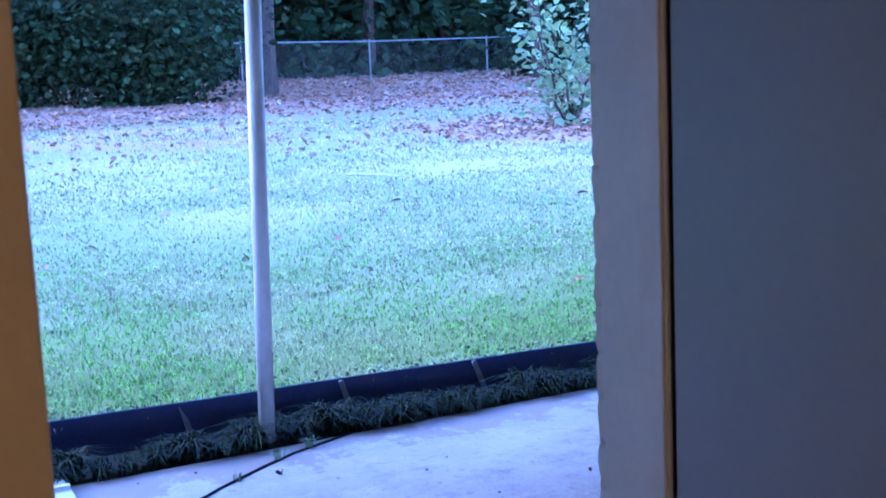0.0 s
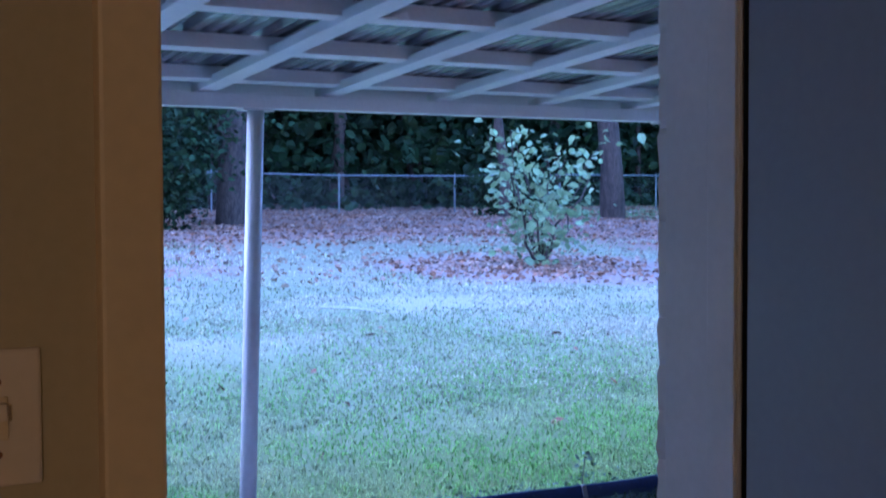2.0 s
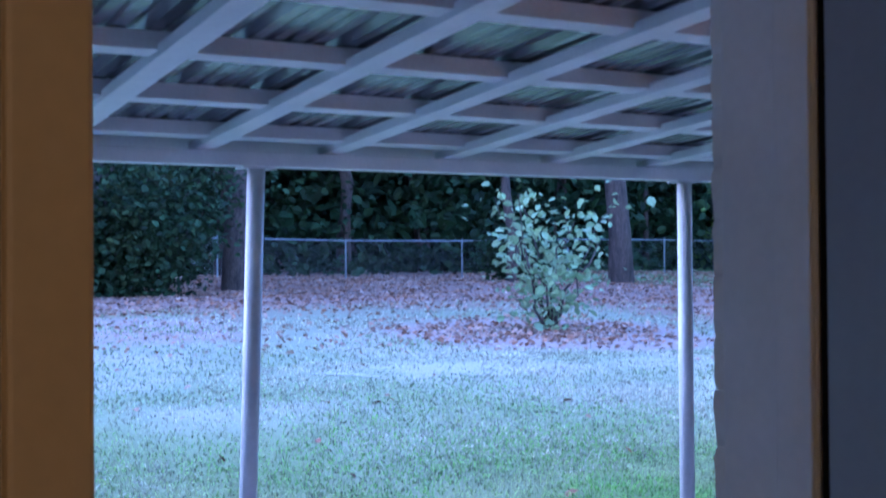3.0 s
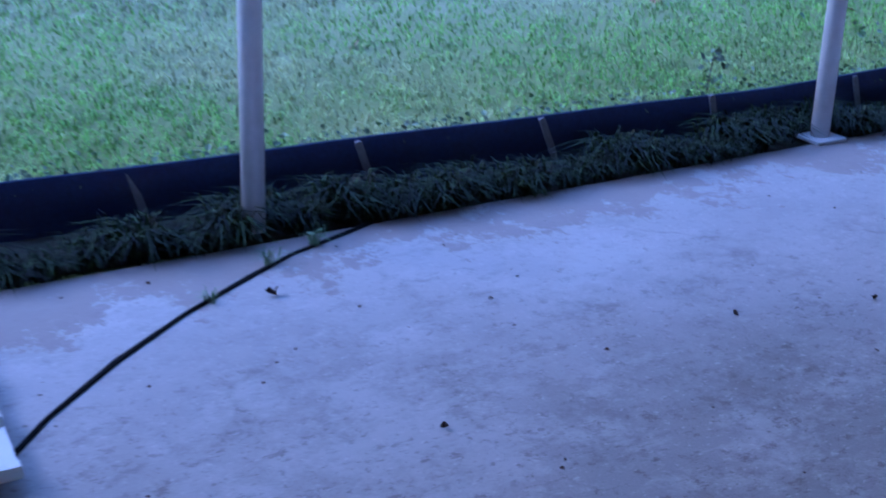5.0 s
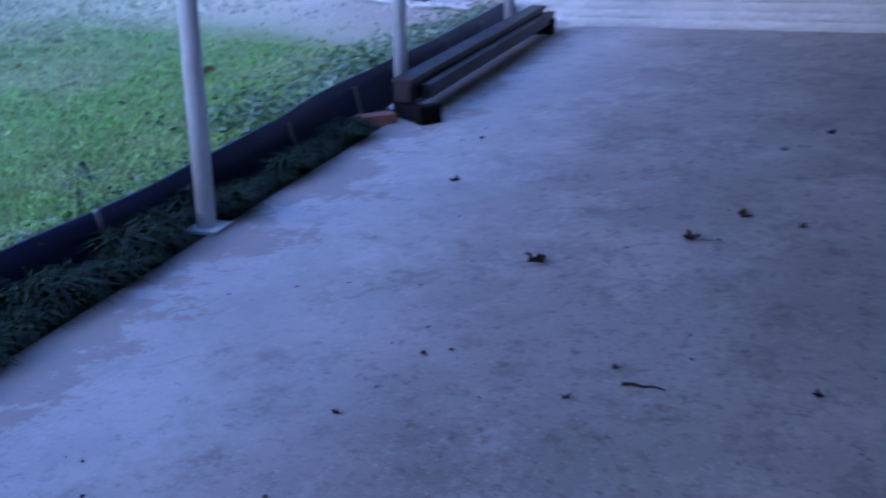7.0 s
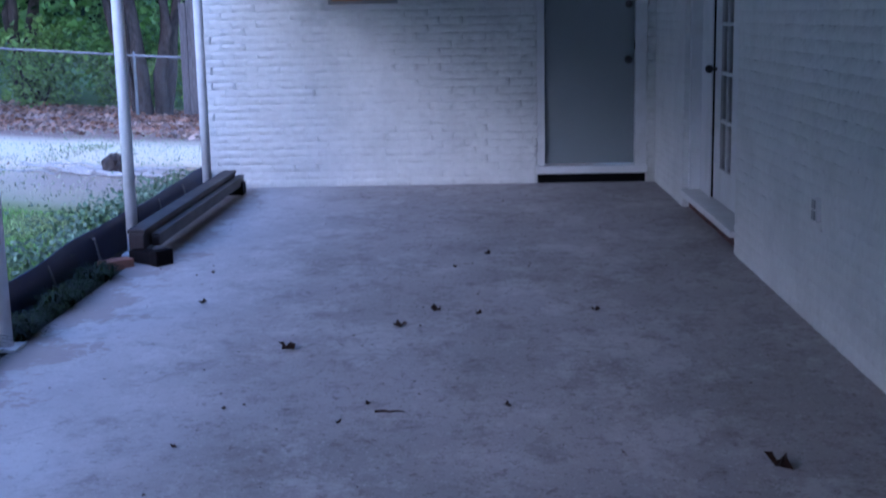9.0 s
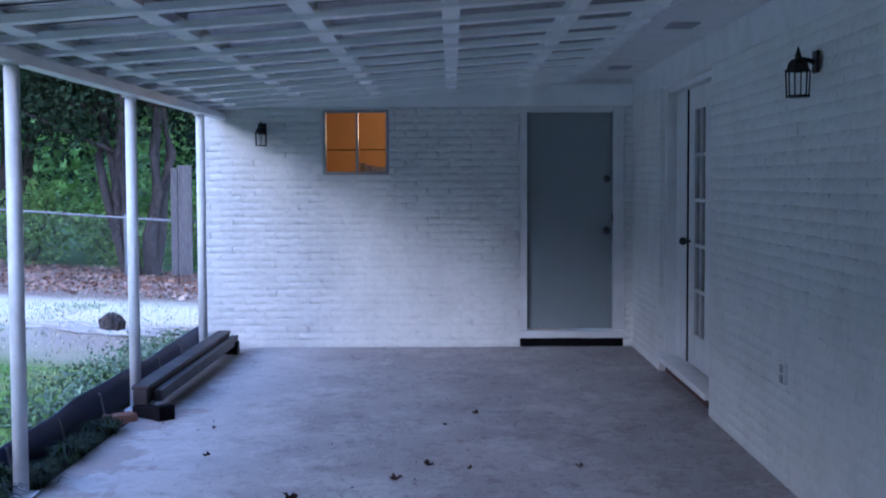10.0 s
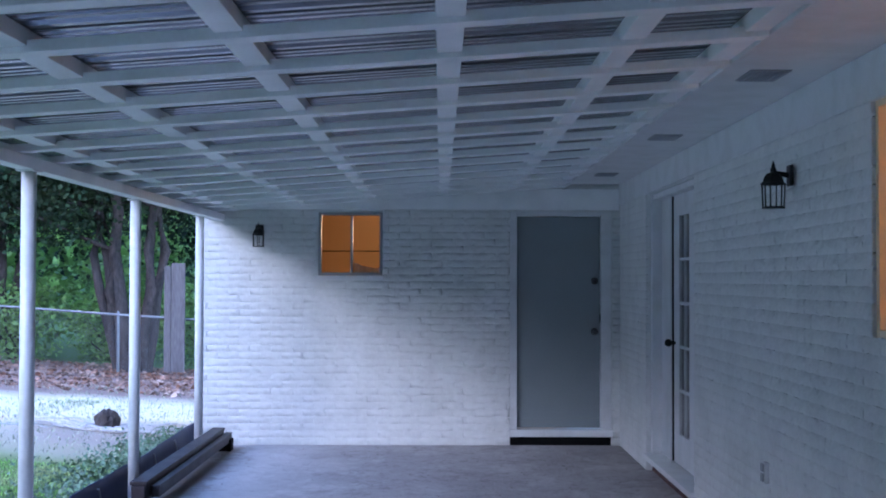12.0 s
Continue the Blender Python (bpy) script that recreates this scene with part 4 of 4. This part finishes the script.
def dry_leaf(seed, size):
    rnd = random.Random(seed)
    bm = bmesh.new()
    ring = []
    kk = 11
    for i in range(kk):
        a = 2 * math.pi * i / kk
        r = size * (0.55 + 0.45 * (i % 2)) * rnd.uniform(0.75, 1.2)
        ring.append(bm.verts.new((r * math.cos(a) * 0.95, r * math.sin(a) * 0.75, abs(math.sin(a * 1.5 + seed)) * size * rnd.uniform(0.5, 1.1) + 0.003)))
    c = bm.verts.new((0, 0, size * 0.12))
    for i in range(kk):
        bm.faces.new((c, ring[i], ring[(i + 1) % kk]))
    bmesh.ops.solidify(bm, geom=bm.faces[:], thickness=0.0015)
    return bm


LEAVES = ((-2.488, -5.587, 0.055, "large curled red-brown leaf on the concrete"), (-3.093, -4.622, 0.036, ""), (-3.20, -3.836, 0.026, ""), (-2.0, -5.2, 0.05, ""), (-1.829, -4.87, 0.045, ""),
          (-1.612, -4.954, 0.036, ""), (-1.014, -4.914, 0.036, ""), (-1.553, -3.366, 0.04, ""), (-1.501, -6.46, 0.028, ""), (-3.203, -7.305, 0.008, ""), (-3.104, -7.455, 0.012, ""), (-2.54, -7.906, 0.018, ""), (-2.706, -6.891, 0.02, ""), (-2.142, -6.641, 0.022, ""),
          (-3.413, -8.0, 0.03, ""), (-2.61, -6.46, 0.018, ""), (-2.05, -6.42, 0.02, ""), (-1.75, -3.75, 0.024, ""), (-0.62, -7.15, 0.07, "dark flat leaf on the concrete"))
for i, (x, y, s, lab) in enumerate(LEAVES):
    ob = make("dry_leaf", dry_leaf(i, s * 0.8), LEAFDRY)
    ob.matrix_basis = pose(x, y, 0.001, 0, 0, 57 * i)
    tagged(ob, lab or "small dry brown leaf on the concrete", "leaf", "fallen leaves on the patio")
bm = bmesh.new()
p0 = Vector((-0.07, 0, 0.008))
for i in range(4):
    p1 = p0 + Vector((0.036, 0.008 * (-1) ** i, 0.002 * (-1) ** i))
    cyl(bm, p0, p1, 0.007 - i * 0.001, 0.006 - i * 0.001, 7)
    p0 = p1
tw = make("twig", bm, LEAFDRY)
tw.matrix_basis = pose(-1.96, -6.52, 0.0, 0, 0, -3) @ Matrix.Scale(0.8, 4)
tagged(tw, "short dark twig lying on the concrete", "twig")
k = 260
gx, gy = RNG.uniform(-3.75, -0.3, k), RNG.uniform(-9.5, -0.3, k)
v, f = leaf_cards(np.stack([gx, gy, np.full(k, 0.004)], 1), 0.013, 3.0)
tagged(sheet("floor_debris", v, f, LEAFDRY), "tiny leaf crumbs scattered on the concrete", "debris", kind="stuff")

# pale root showing in the lawn
bm = bmesh.new()
prev = None
for i in range(13):
    q = i / 12
    x, y = -11.25 + 0.75 * q * q + 0.06 * math.sin(q * 5.0), -4.45 + 0.62 * q
    r = 0.022 * math.sin(math.pi * (0.12 + 0.76 * q)) + 0.003 * math.sin(i * 2.3)
    z = float(ground_z(x, y)) + 0.012
    ring = [bm.verts.new((x + 1.6 * r * math.cos(a), y, z + r * math.sin(a))) for a in [math.pi * j / 5 for j in range(6)]]
    if prev:
        for j in range(5):
            bm.faces.new((prev[j], prev[j + 1], ring[j + 1], ring[j]))
    prev = ring
tagged(make("exposed_root", bm, PALEWOOD, True), "pale bare root lying in the thin grass", "root")
seed_at = (-4.22, -5.78)
sd = thing("seedling", "small green leafy seedling standing behind the edging", "plant", (*seed_at, float(ground_z(*seed_at))))
part("stem", cyl(bmesh.new(), (0, 0, 0), (0.01, 0.015, 0.17), 0.004, 0.002, 6), BARK2, sd)
v, f = leaf_cards(np.stack([RNG.normal(0.005, 0.03, 26), RNG.normal(0.01, 0.035, 26), RNG.uniform(0.05, 0.2, 26)], 1), 0.03, 0.5)
tagged(sheet("leaves", v, f, WEED, sd), kind="stuff")

# ---------------------------------------------------------------- trees


def limb(bm, a, b, r0, r1, bend, segs=5, sides=8):
    """A tapered, slightly wandering branch; returns points along it."""
    a, b = Vector(a), Vector(b)
    pts = [a]
    for i in range(1, segs + 1):
        t = i / segs
        off = Vector((random.uniform(-1, 1), random.uniform(-1, 1), random.uniform(-0.4, 0.4))) * bend * math.sin(t * math.pi)
        pts.append(a.lerp(b, t) + off)
    prev = None
    for i, p in enumerate(pts):
        d = (pts[min(i + 1, segs)] - pts[max(i - 1, 0)]).normalized()
        s = d.orthogonal().normalized()
        u = d.cross(s)
        r = r0 + (r1 - r0) * i / segs
        ring = [bm.verts.new(p + (s * math.cos(q) + u * math.sin(q)) * r * random.uniform(0.9, 1.1)) for q in [2 * math.pi * j / sides for j in range(sides)]]
        if prev:
            # keep the rings aligned by the nearest start
            k0 = min(range(sides), key=lambda j: (ring[j].co - prev[0].co).length)
            ring = ring[k0:] + ring[:k0]
            for j in range(sides):
                bm.faces.new((prev[j], prev[(j + 1) % sides], ring[(j + 1) % sides], ring[j]))
        prev = ring
    return pts


def tree(x, y, height, radius, label, bark, leaf, trunks=1, crown_from=0.35, spread=2.0, leaves=3000, leaf_size=0.14, flat=0.8, lean=0.3, limbs=9, group=""):
    z = float(ground_z(x, y)) - 0.05
    t = thing("tree", label, "tree", (x, y, z), group)
    tips = []
    for s in range(trunks):
        bm = bmesh.new()
        a = random.uniform(0, 6.28)
        foot = (0.3 * math.cos(a) * (trunks > 1), 0.3 * math.sin(a) * (trunks > 1), 0)
        top = (foot[0] + lean * height * 0.3 * math.cos(a), foot[1] + lean * height * 0.3 * math.sin(a), height * 0.92)
        r = radius * (1 if trunks == 1 else random.uniform(0.4, 0.75))
        pts = limb(bm, foot, top, r, r * 0.3, height * 0.03, 9, 12)
        part("trunk", bm, bark, t, smooth=True)
        for i in range(limbs):
            h = random.uniform(crown_from, 0.95)
            p = pts[min(8, int(h * 9))]
            an = random.uniform(0, 6.28)
            L = spread * random.uniform(0.5, 1.0) * (1.15 - 0.6 * max(0, h - 0.4))
            q = p + Vector((math.cos(an) * L, math.sin(an) * L, L * random.uniform(0.0, 0.5)))
            bm = bmesh.new()
            pl = limb(bm, p, q, r * 0.32, r * 0.08, 0.14 * L, 5, 6)
            part("limb", bm, bark, t, smooth=True)
            tips += pl[2:]
    if leaves:
        tips = np.array([list(p) for p in tips])
        c = tips[RNG.integers(0, len(tips), leaves)] + RNG.normal(0, 1, (leaves, 3)) * np.array([0.42, 0.42, 0.3]) * spread * 0.45
        v, f = leaf_cards(c, leaf_size, 0.2)
        o = sheet("crown", v, f, leaf, t)
    return t


# back of the yard: big pines and oaks, then evergreens
tree(-27.5, 12.2, 15, 0.37, "tall pine with a thick red-brown trunk", BARK, LEAFDARK, spread=3.0, leaves=1200, crown_from=0.5)
tree(-28.0, 8.8, 13, 0.17, "slim pine with a red-brown trunk", BARK, LEAFDARK, spread=2.4, leaves=900, crown_from=0.5)
tree(-28.0, 0.75, 14, 0.40, "old tree with a thick ivy-grown trunk", BARK2, LEAFDARK, spread=3.2, leaves=4200, crown_from=0.15, leaf_size=0.2)
tree(-27.5, -2.8, 13, 0.30, "grey-brown oak at the back of the yard", BARK2, LEAFDARK, spread=3.4, leaves=4200, crown_from=0.15, leaf_size=0.2)
tree(-36, 3.2, 15, 0.34, "dark pine behind the fence", BARK, LEAFDARK, spread=3.5, leaves=2500, crown_from=0.3, leaf_size=0.25)
tree(-37, 7.8, 15, 0.25, "dark pine behind the fence", BARK, LEAFDARK, spread=3.5, leaves=2500, crown_from=0.3, leaf_size=0.25)
tree(-40, 12.5, 16, 0.30, "dark pine behind the fence", BARK, LEAFDARK, spread=3.5, leaves=2500, crown_from=0.3, leaf_size=0.25)
tree(-38, 17.0, 16, 0.30, "dark pine behind the fence", BARK, LEAFDARK, spread=3.5, leaves=2500, crown_from=0.3, leaf_size=0.25)
# evergreen bush before them
def bush(x, y, height, spread, label, leaf, leaves, leaf_size, stems=7, category="bush", squash=1.0):
    z = float(ground_z(x, y)) - 0.03
    t = thing("bush", label, category, (x, y, z))
    tips = []
    for s in range(stems):
        a = 2 * math.pi * s / stems + random.uniform(-0.3, 0.3)
        bm = bmesh.new()
        q = (spread * random.uniform(0.3, 1) * math.cos(a), spread * random.uniform(0.3, 1) * math.sin(a), height * random.uniform(0.55, 0.95))
        pl = limb(bm, (0.06 * math.cos(a), 0.06 * math.sin(a), 0), q, 0.028, 0.006, 0.1 * height, 6, 6)
        part("stem", bm, BARK2, t, smooth=True)
        tips += pl[1:]
    tips = np.array([list(p) for p in tips])
    c = tips[RNG.integers(0, len(tips), leaves)] + RNG.normal(0, 1, (leaves, 3)) * np.array([0.22, 0.22, 0.17]) * spread * squash
    c[:, 2] = np.maximum(c[:, 2], 0.05)
    v, f = leaf_cards(c, leaf_size, 0.5)
    sheet("foliage", v, f, leaf, t)
    return t


bush(-26.0, -2.6, 3.4, 2.6, "large dark glossy evergreen bush at the back of the lawn", LEAFDARK, 9500, 0.16, 11)
bush(-27.0, -5.5, 3.6, 2.6, "large dark glossy evergreen bush at the back of the lawn", LEAFDARK, 8000, 0.16, 11)
bush(-29.0, 9.6, 1.6, 1.3, "dark low bush by the fence", LEAFDARK, 1500, 0.15, 8)
bush(-15.25, 1.4, 2.3, 1.4, "leafy young shrub with broad pale green leaves on bare soil", LEAFPALE, 640, 0.15, 10, "shrub", 0.75)

# woods behind the fence
k = 52000
fx, fy = RNG.uniform(-52, -37, k), RNG.uniform(-25, 45, k)
fz = ground_z(fx, fy) + RNG.uniform(0, 1, k) * 20
v, f = leaf_cards(np.stack([fx, fy, fz], 1), 0.75, 0.2)
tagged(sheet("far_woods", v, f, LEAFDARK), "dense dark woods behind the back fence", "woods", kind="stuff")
k = 26000
fx, fy = RNG.uniform(-45, 12, k), RNG.uniform(24, 34, k)
v, f = leaf_cards(np.stack([fx, fy, RNG.uniform(0, 1, k) ** 1.3 * 12], 1), 0.5, 0.2)
tagged(sheet("far_woods", v, f, LEAFMID), "leafy woods beyond the side fence", "woods", kind="stuff")
# unseen foliage added on the -y side to cut low sky light
k = 16000
fx, fy = RNG.uniform(-60, 30, k), RNG.uniform(-46, -34, k)
v, f = leaf_cards(np.stack([fx, fy, RNG.uniform(0, 1, k) ** 1.2 * 11], 1), 1.2, 0.2)
tagged(sheet("far_woods", v, f, LEAFDARK), "unseen dark woods added to block low sky light", "woods", kind="stuff")
k = 16000
fx, fy = RNG.uniform(-42, -35, k), RNG.uniform(-20, 30, k)
v, f = leaf_cards(np.stack([fx, fy, ground_z(fx, fy) + RNG.uniform(0, 1, k) ** 1.3 * 6], 1), 0.34, 0.3)
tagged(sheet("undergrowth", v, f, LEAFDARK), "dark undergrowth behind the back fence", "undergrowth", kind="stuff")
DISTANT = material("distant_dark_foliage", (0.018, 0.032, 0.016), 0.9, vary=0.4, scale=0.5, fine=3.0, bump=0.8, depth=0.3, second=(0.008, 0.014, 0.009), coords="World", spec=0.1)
bv, bf = [], []
for i in range(121):
    y = -60 + i
    top = 17 + 2.5 * noise.noise(Vector((y * 0.13, 0.0, 1.0))) + 1.5 * noise.noise(Vector((y * 0.7, 4.0, 0.0)))
    bv += [(-58 + 1.5 * noise.noise(Vector((y * 0.3, 2.0, 0.0))), y, 0.0), (-59.5, y, top)]
    if i:
        bf.append((2 * i - 2, 2 * i, 2 * i + 1, 2 * i - 1))
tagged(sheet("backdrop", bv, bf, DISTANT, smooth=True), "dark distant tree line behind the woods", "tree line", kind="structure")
bv, bf = [], []
for i in range(101):
    x = -62 + i
    top = 13 + 3.0 * noise.noise(Vector((x * 0.17, 7.0, 1.0))) + 1.8 * noise.noise(Vector((x * 0.8, 3.0, 0.0)))
    bv += [(x, 58 + 1.5 * noise.noise(Vector((x * 0.3, 9.0, 0.0))), -1.0), (x, 59.5, top)]
    if i:
        bf.append((2 * i - 2, 2 * i, 2 * i + 1, 2 * i - 1))
tagged(sheet("backdrop", bv, bf, DISTANT, smooth=True), "dark distant tree line beyond the side fence", "tree line", kind="structure")
for i in range(26):
    x, y = RNG.uniform(-50, -36), -16 + i * 2.0 + RNG.uniform(-0.8, 0.8)
    t = thing("pine_tree", "bare tall pine in the dark woods", "tree", (x, y, 1.8), "woods pines")
    bm = bmesh.new()
    limb(bm, (0, 0, 0), (RNG.uniform(-1, 1), RNG.uniform(-1, 1), 13), RNG.uniform(0.12, 0.3), 0.08, 0.3, 5, 8)
    part("trunk", bm, BARK, t, smooth=True)

# side of the yard beyond the end wall
tree(-7.5, 11.6, 7.5, 0.2, "many-stemmed tree with dark twisted trunks behind the fence", BARK2, LEAFDARK, trunks=6, crown_from=0.42, spread=2.4, leaves=26000, leaf_size=0.095, lean=0.5, limbs=8)
tree(-10.8, 14.0, 8.0, 0.2, "leafy tree behind the side fence", BARK2, LEAFDARK, trunks=3, crown_from=0.35, spread=2.8, leaves=17000, leaf_size=0.115, lean=0.4, limbs=7)
tree(-5.6, 14.2, 7.5, 0.18, "leafy tree behind the side fence", BARK2, LEAFDARK, trunks=3, crown_from=0.4, spread=2.6, leaves=17000, leaf_size=0.115, lean=0.4, limbs=7)
tree(-14.5, 15.5, 9.0, 0.2, "leafy tree behind the side fence", BARK2, LEAFMID, trunks=2, crown_from=0.3, spread=3.0, leaves=7000, leaf_size=0.14, lean=0.4, limbs=8)
bush(-10.0, 12.6, 1.5, 1.1, "green bush behind the chain-link fence", LEAFMID, 1500, 0.12, 8)
bush(-8.3, 13.4, 1.1, 1.2, "green bush behind the chain-link fence", LEAFMID, 1200, 0.12, 8)
bush(-6.6, 14.0, 1.6, 1.4, "green bush behind the chain-link fence", LEAFMID, 1800, 0.12, 8)
bush(-9.0, 17.0, 2.2, 2.2, "green bush behind the chain-link fence", LEAFMID, 2600, 0.15, 9)
bush(-12.6, 12.4, 1.8, 1.3, "green bush behind the chain-link fence", LEAFMID, 1800, 0.12, 8)

# ---------------------------------------------------------------- chain-link fences


def fence(ax, ay, bx, by, posts, height, label, pitch):
    t = thing("chain_link_fence", label, "fence", (ax, ay, 0))
    a, b = Vector((ax, ay, 0)), Vector((bx, by, 0))
    tops = []
    for i in range(posts):
        p = a.lerp(b, i / (posts - 1))
        z = float(ground_z(p.x, p.y))
        q = p - a
        part("post", cyl(bmesh.new(), (q.x, q.y, z - 0.1), (q.x, q.y, z + height), 0.026, sides=10), GALV, t)
        part("post_cap", cyl(bmesh.new(), (q.x, q.y, z + height), (q.x, q.y, z + height + 0.05), 0.03, 0.012, sides=10), GALV, t)
        tops.append(Vector((q.x, q.y, z + height - 0.02)))
    for i in range(posts - 1):
        part("top_rail", cyl(bmesh.new(), tops[i], tops[i + 1], 0.022, sides=8), GALV, t)
    verts, faces = [], []
    n = int((b - a).length / pitch)
    d = (b - a).normalized()
    up = Vector((0, 0, 1))
    for i in range(-int(height / pitch), n):
        for s in (1, -1):
            s0 = i * pitch if s > 0 else i * pitch + height
            s1 = s0 + height * s
            if min(s0, s1) < 0 or max(s0, s1) > (b - a).length:
                continue
            P0, P1 = a + d * s0, a + d * s1
            p0 = P0 - a + up * float(ground_z(P0.x, P0.y))
            p1 = P1 - a + up * (float(ground_z(P1.x, P1.y)) + height - 0.03)
            w = d * 0.0015
            o = Vector((d.y, -d.x, 0)) * 0.002 * s
            k = len(verts)
            verts += [p0 - w + o, p0 + w + o, p1 + w + o, p1 - w + o]
            faces.append((k, k + 1, k + 2, k + 3))
    me = bpy.data.meshes.new("wire_mesh")
    me.from_pydata([v[:] for v in verts], [], faces)
    me.materials.append(GALV)
    o = new("wire_mesh", me)
    o.parent = t
    tagged(o, kind="stuff")
    return t


fence(-33.5, -14.0, -32.5, 22.0, 10, 1.2, "galvanised chain-link fence along the back of the yard", 0.11)
fence(-24.0, 13.2, -4.3, 10.2, 7, 1.08, "galvanised chain-link fence beside the yard", 0.07)
bd2 = thing("board_post", "weathered grey upright boards at the end of the fence", "fence post", (-6.42, 10.35, 0.0))
pbox("board", bd2, WOODGREY, -0.12, 0.12, -0.03, 0.03, -0.1, 1.85, 0.006)
pbox("board", bd2, WOODGREY, -0.255, -0.135, 0.0, 0.05, -0.1, 1.8, 0.006)

st = thing("stump_pile", "pile of pale cut branches round a short stump on the lawn", "branch pile", (-5.06, 0.6, float(ground_z(-5.06, 0.6))))
bm = bmesh.new()
prev = None
for r, z in ((0.12, -0.04), (0.125, 0.04), (0.13, 0.10), (0.11, 0.16), (0.07, 0.195), (0.03, 0.205)):
    ring = [bm.verts.new((r * math.cos(q) * random.uniform(0.8, 1.2), r * math.sin(q) * random.uniform(0.8, 1.2), z + random.uniform(-0.018, 0.018))) for q in [i * math.pi / 7 for i in range(14)]]
    if prev:
        for i in range(14):
            bm.faces.new((prev[i], prev[(i + 1) % 14], ring[(i + 1) % 14], ring[i]))
    prev = ring
bm.faces.new(prev)
part("stump", bm, BARK2, st)
for i in range(34):
    bm = bmesh.new()
    a = random.uniform(-0.6, 0.6) + (0 if i % 3 else math.pi)
    L = random.uniform(0.35, 1.25)
    foot = (random.uniform(-0.25, 0.25), random.uniform(-0.3, 0.25), 0.03)
    limb(bm, foot, (foot[0] + L * math.cos(a), foot[1] + L * math.sin(a) * 0.6, L * math.cos(a) * -0.07 + random.uniform(0.02, 0.09)), 0.021, 0.007, 0.07, 5, 6)
    part("branch", bm, PALEWOOD, st)

# ---------------------------------------------------------------- bricks of the two walls
brick_face(wall_end, 4.05, 2.6, [(4.05 - 2.9, 4.05 - 2.28, 1.575, 2.22), (4.05 - 1.068, 4.05 - 0.095, 0, 2.23)], pose(-4.05, -0.004, 0), lambda s, z: z < 1.5 and s < 2.95, ROUGH_BRICKS, 0.002)
brick_face(wall_side, 16.0, 2.29, [(1.515, 3.465, 0, 2.285), (6.92, 8.005, 1.345, 2.305), (8.695, 9.52, 0.13, 2.20)], pose(-0.004, 0, 0, 0, 0, -90), lambda s, z: 3.46 < s < 6.9 and 0.6 < z < 1.8, SMOOTH_BRICKS, 0.0004)
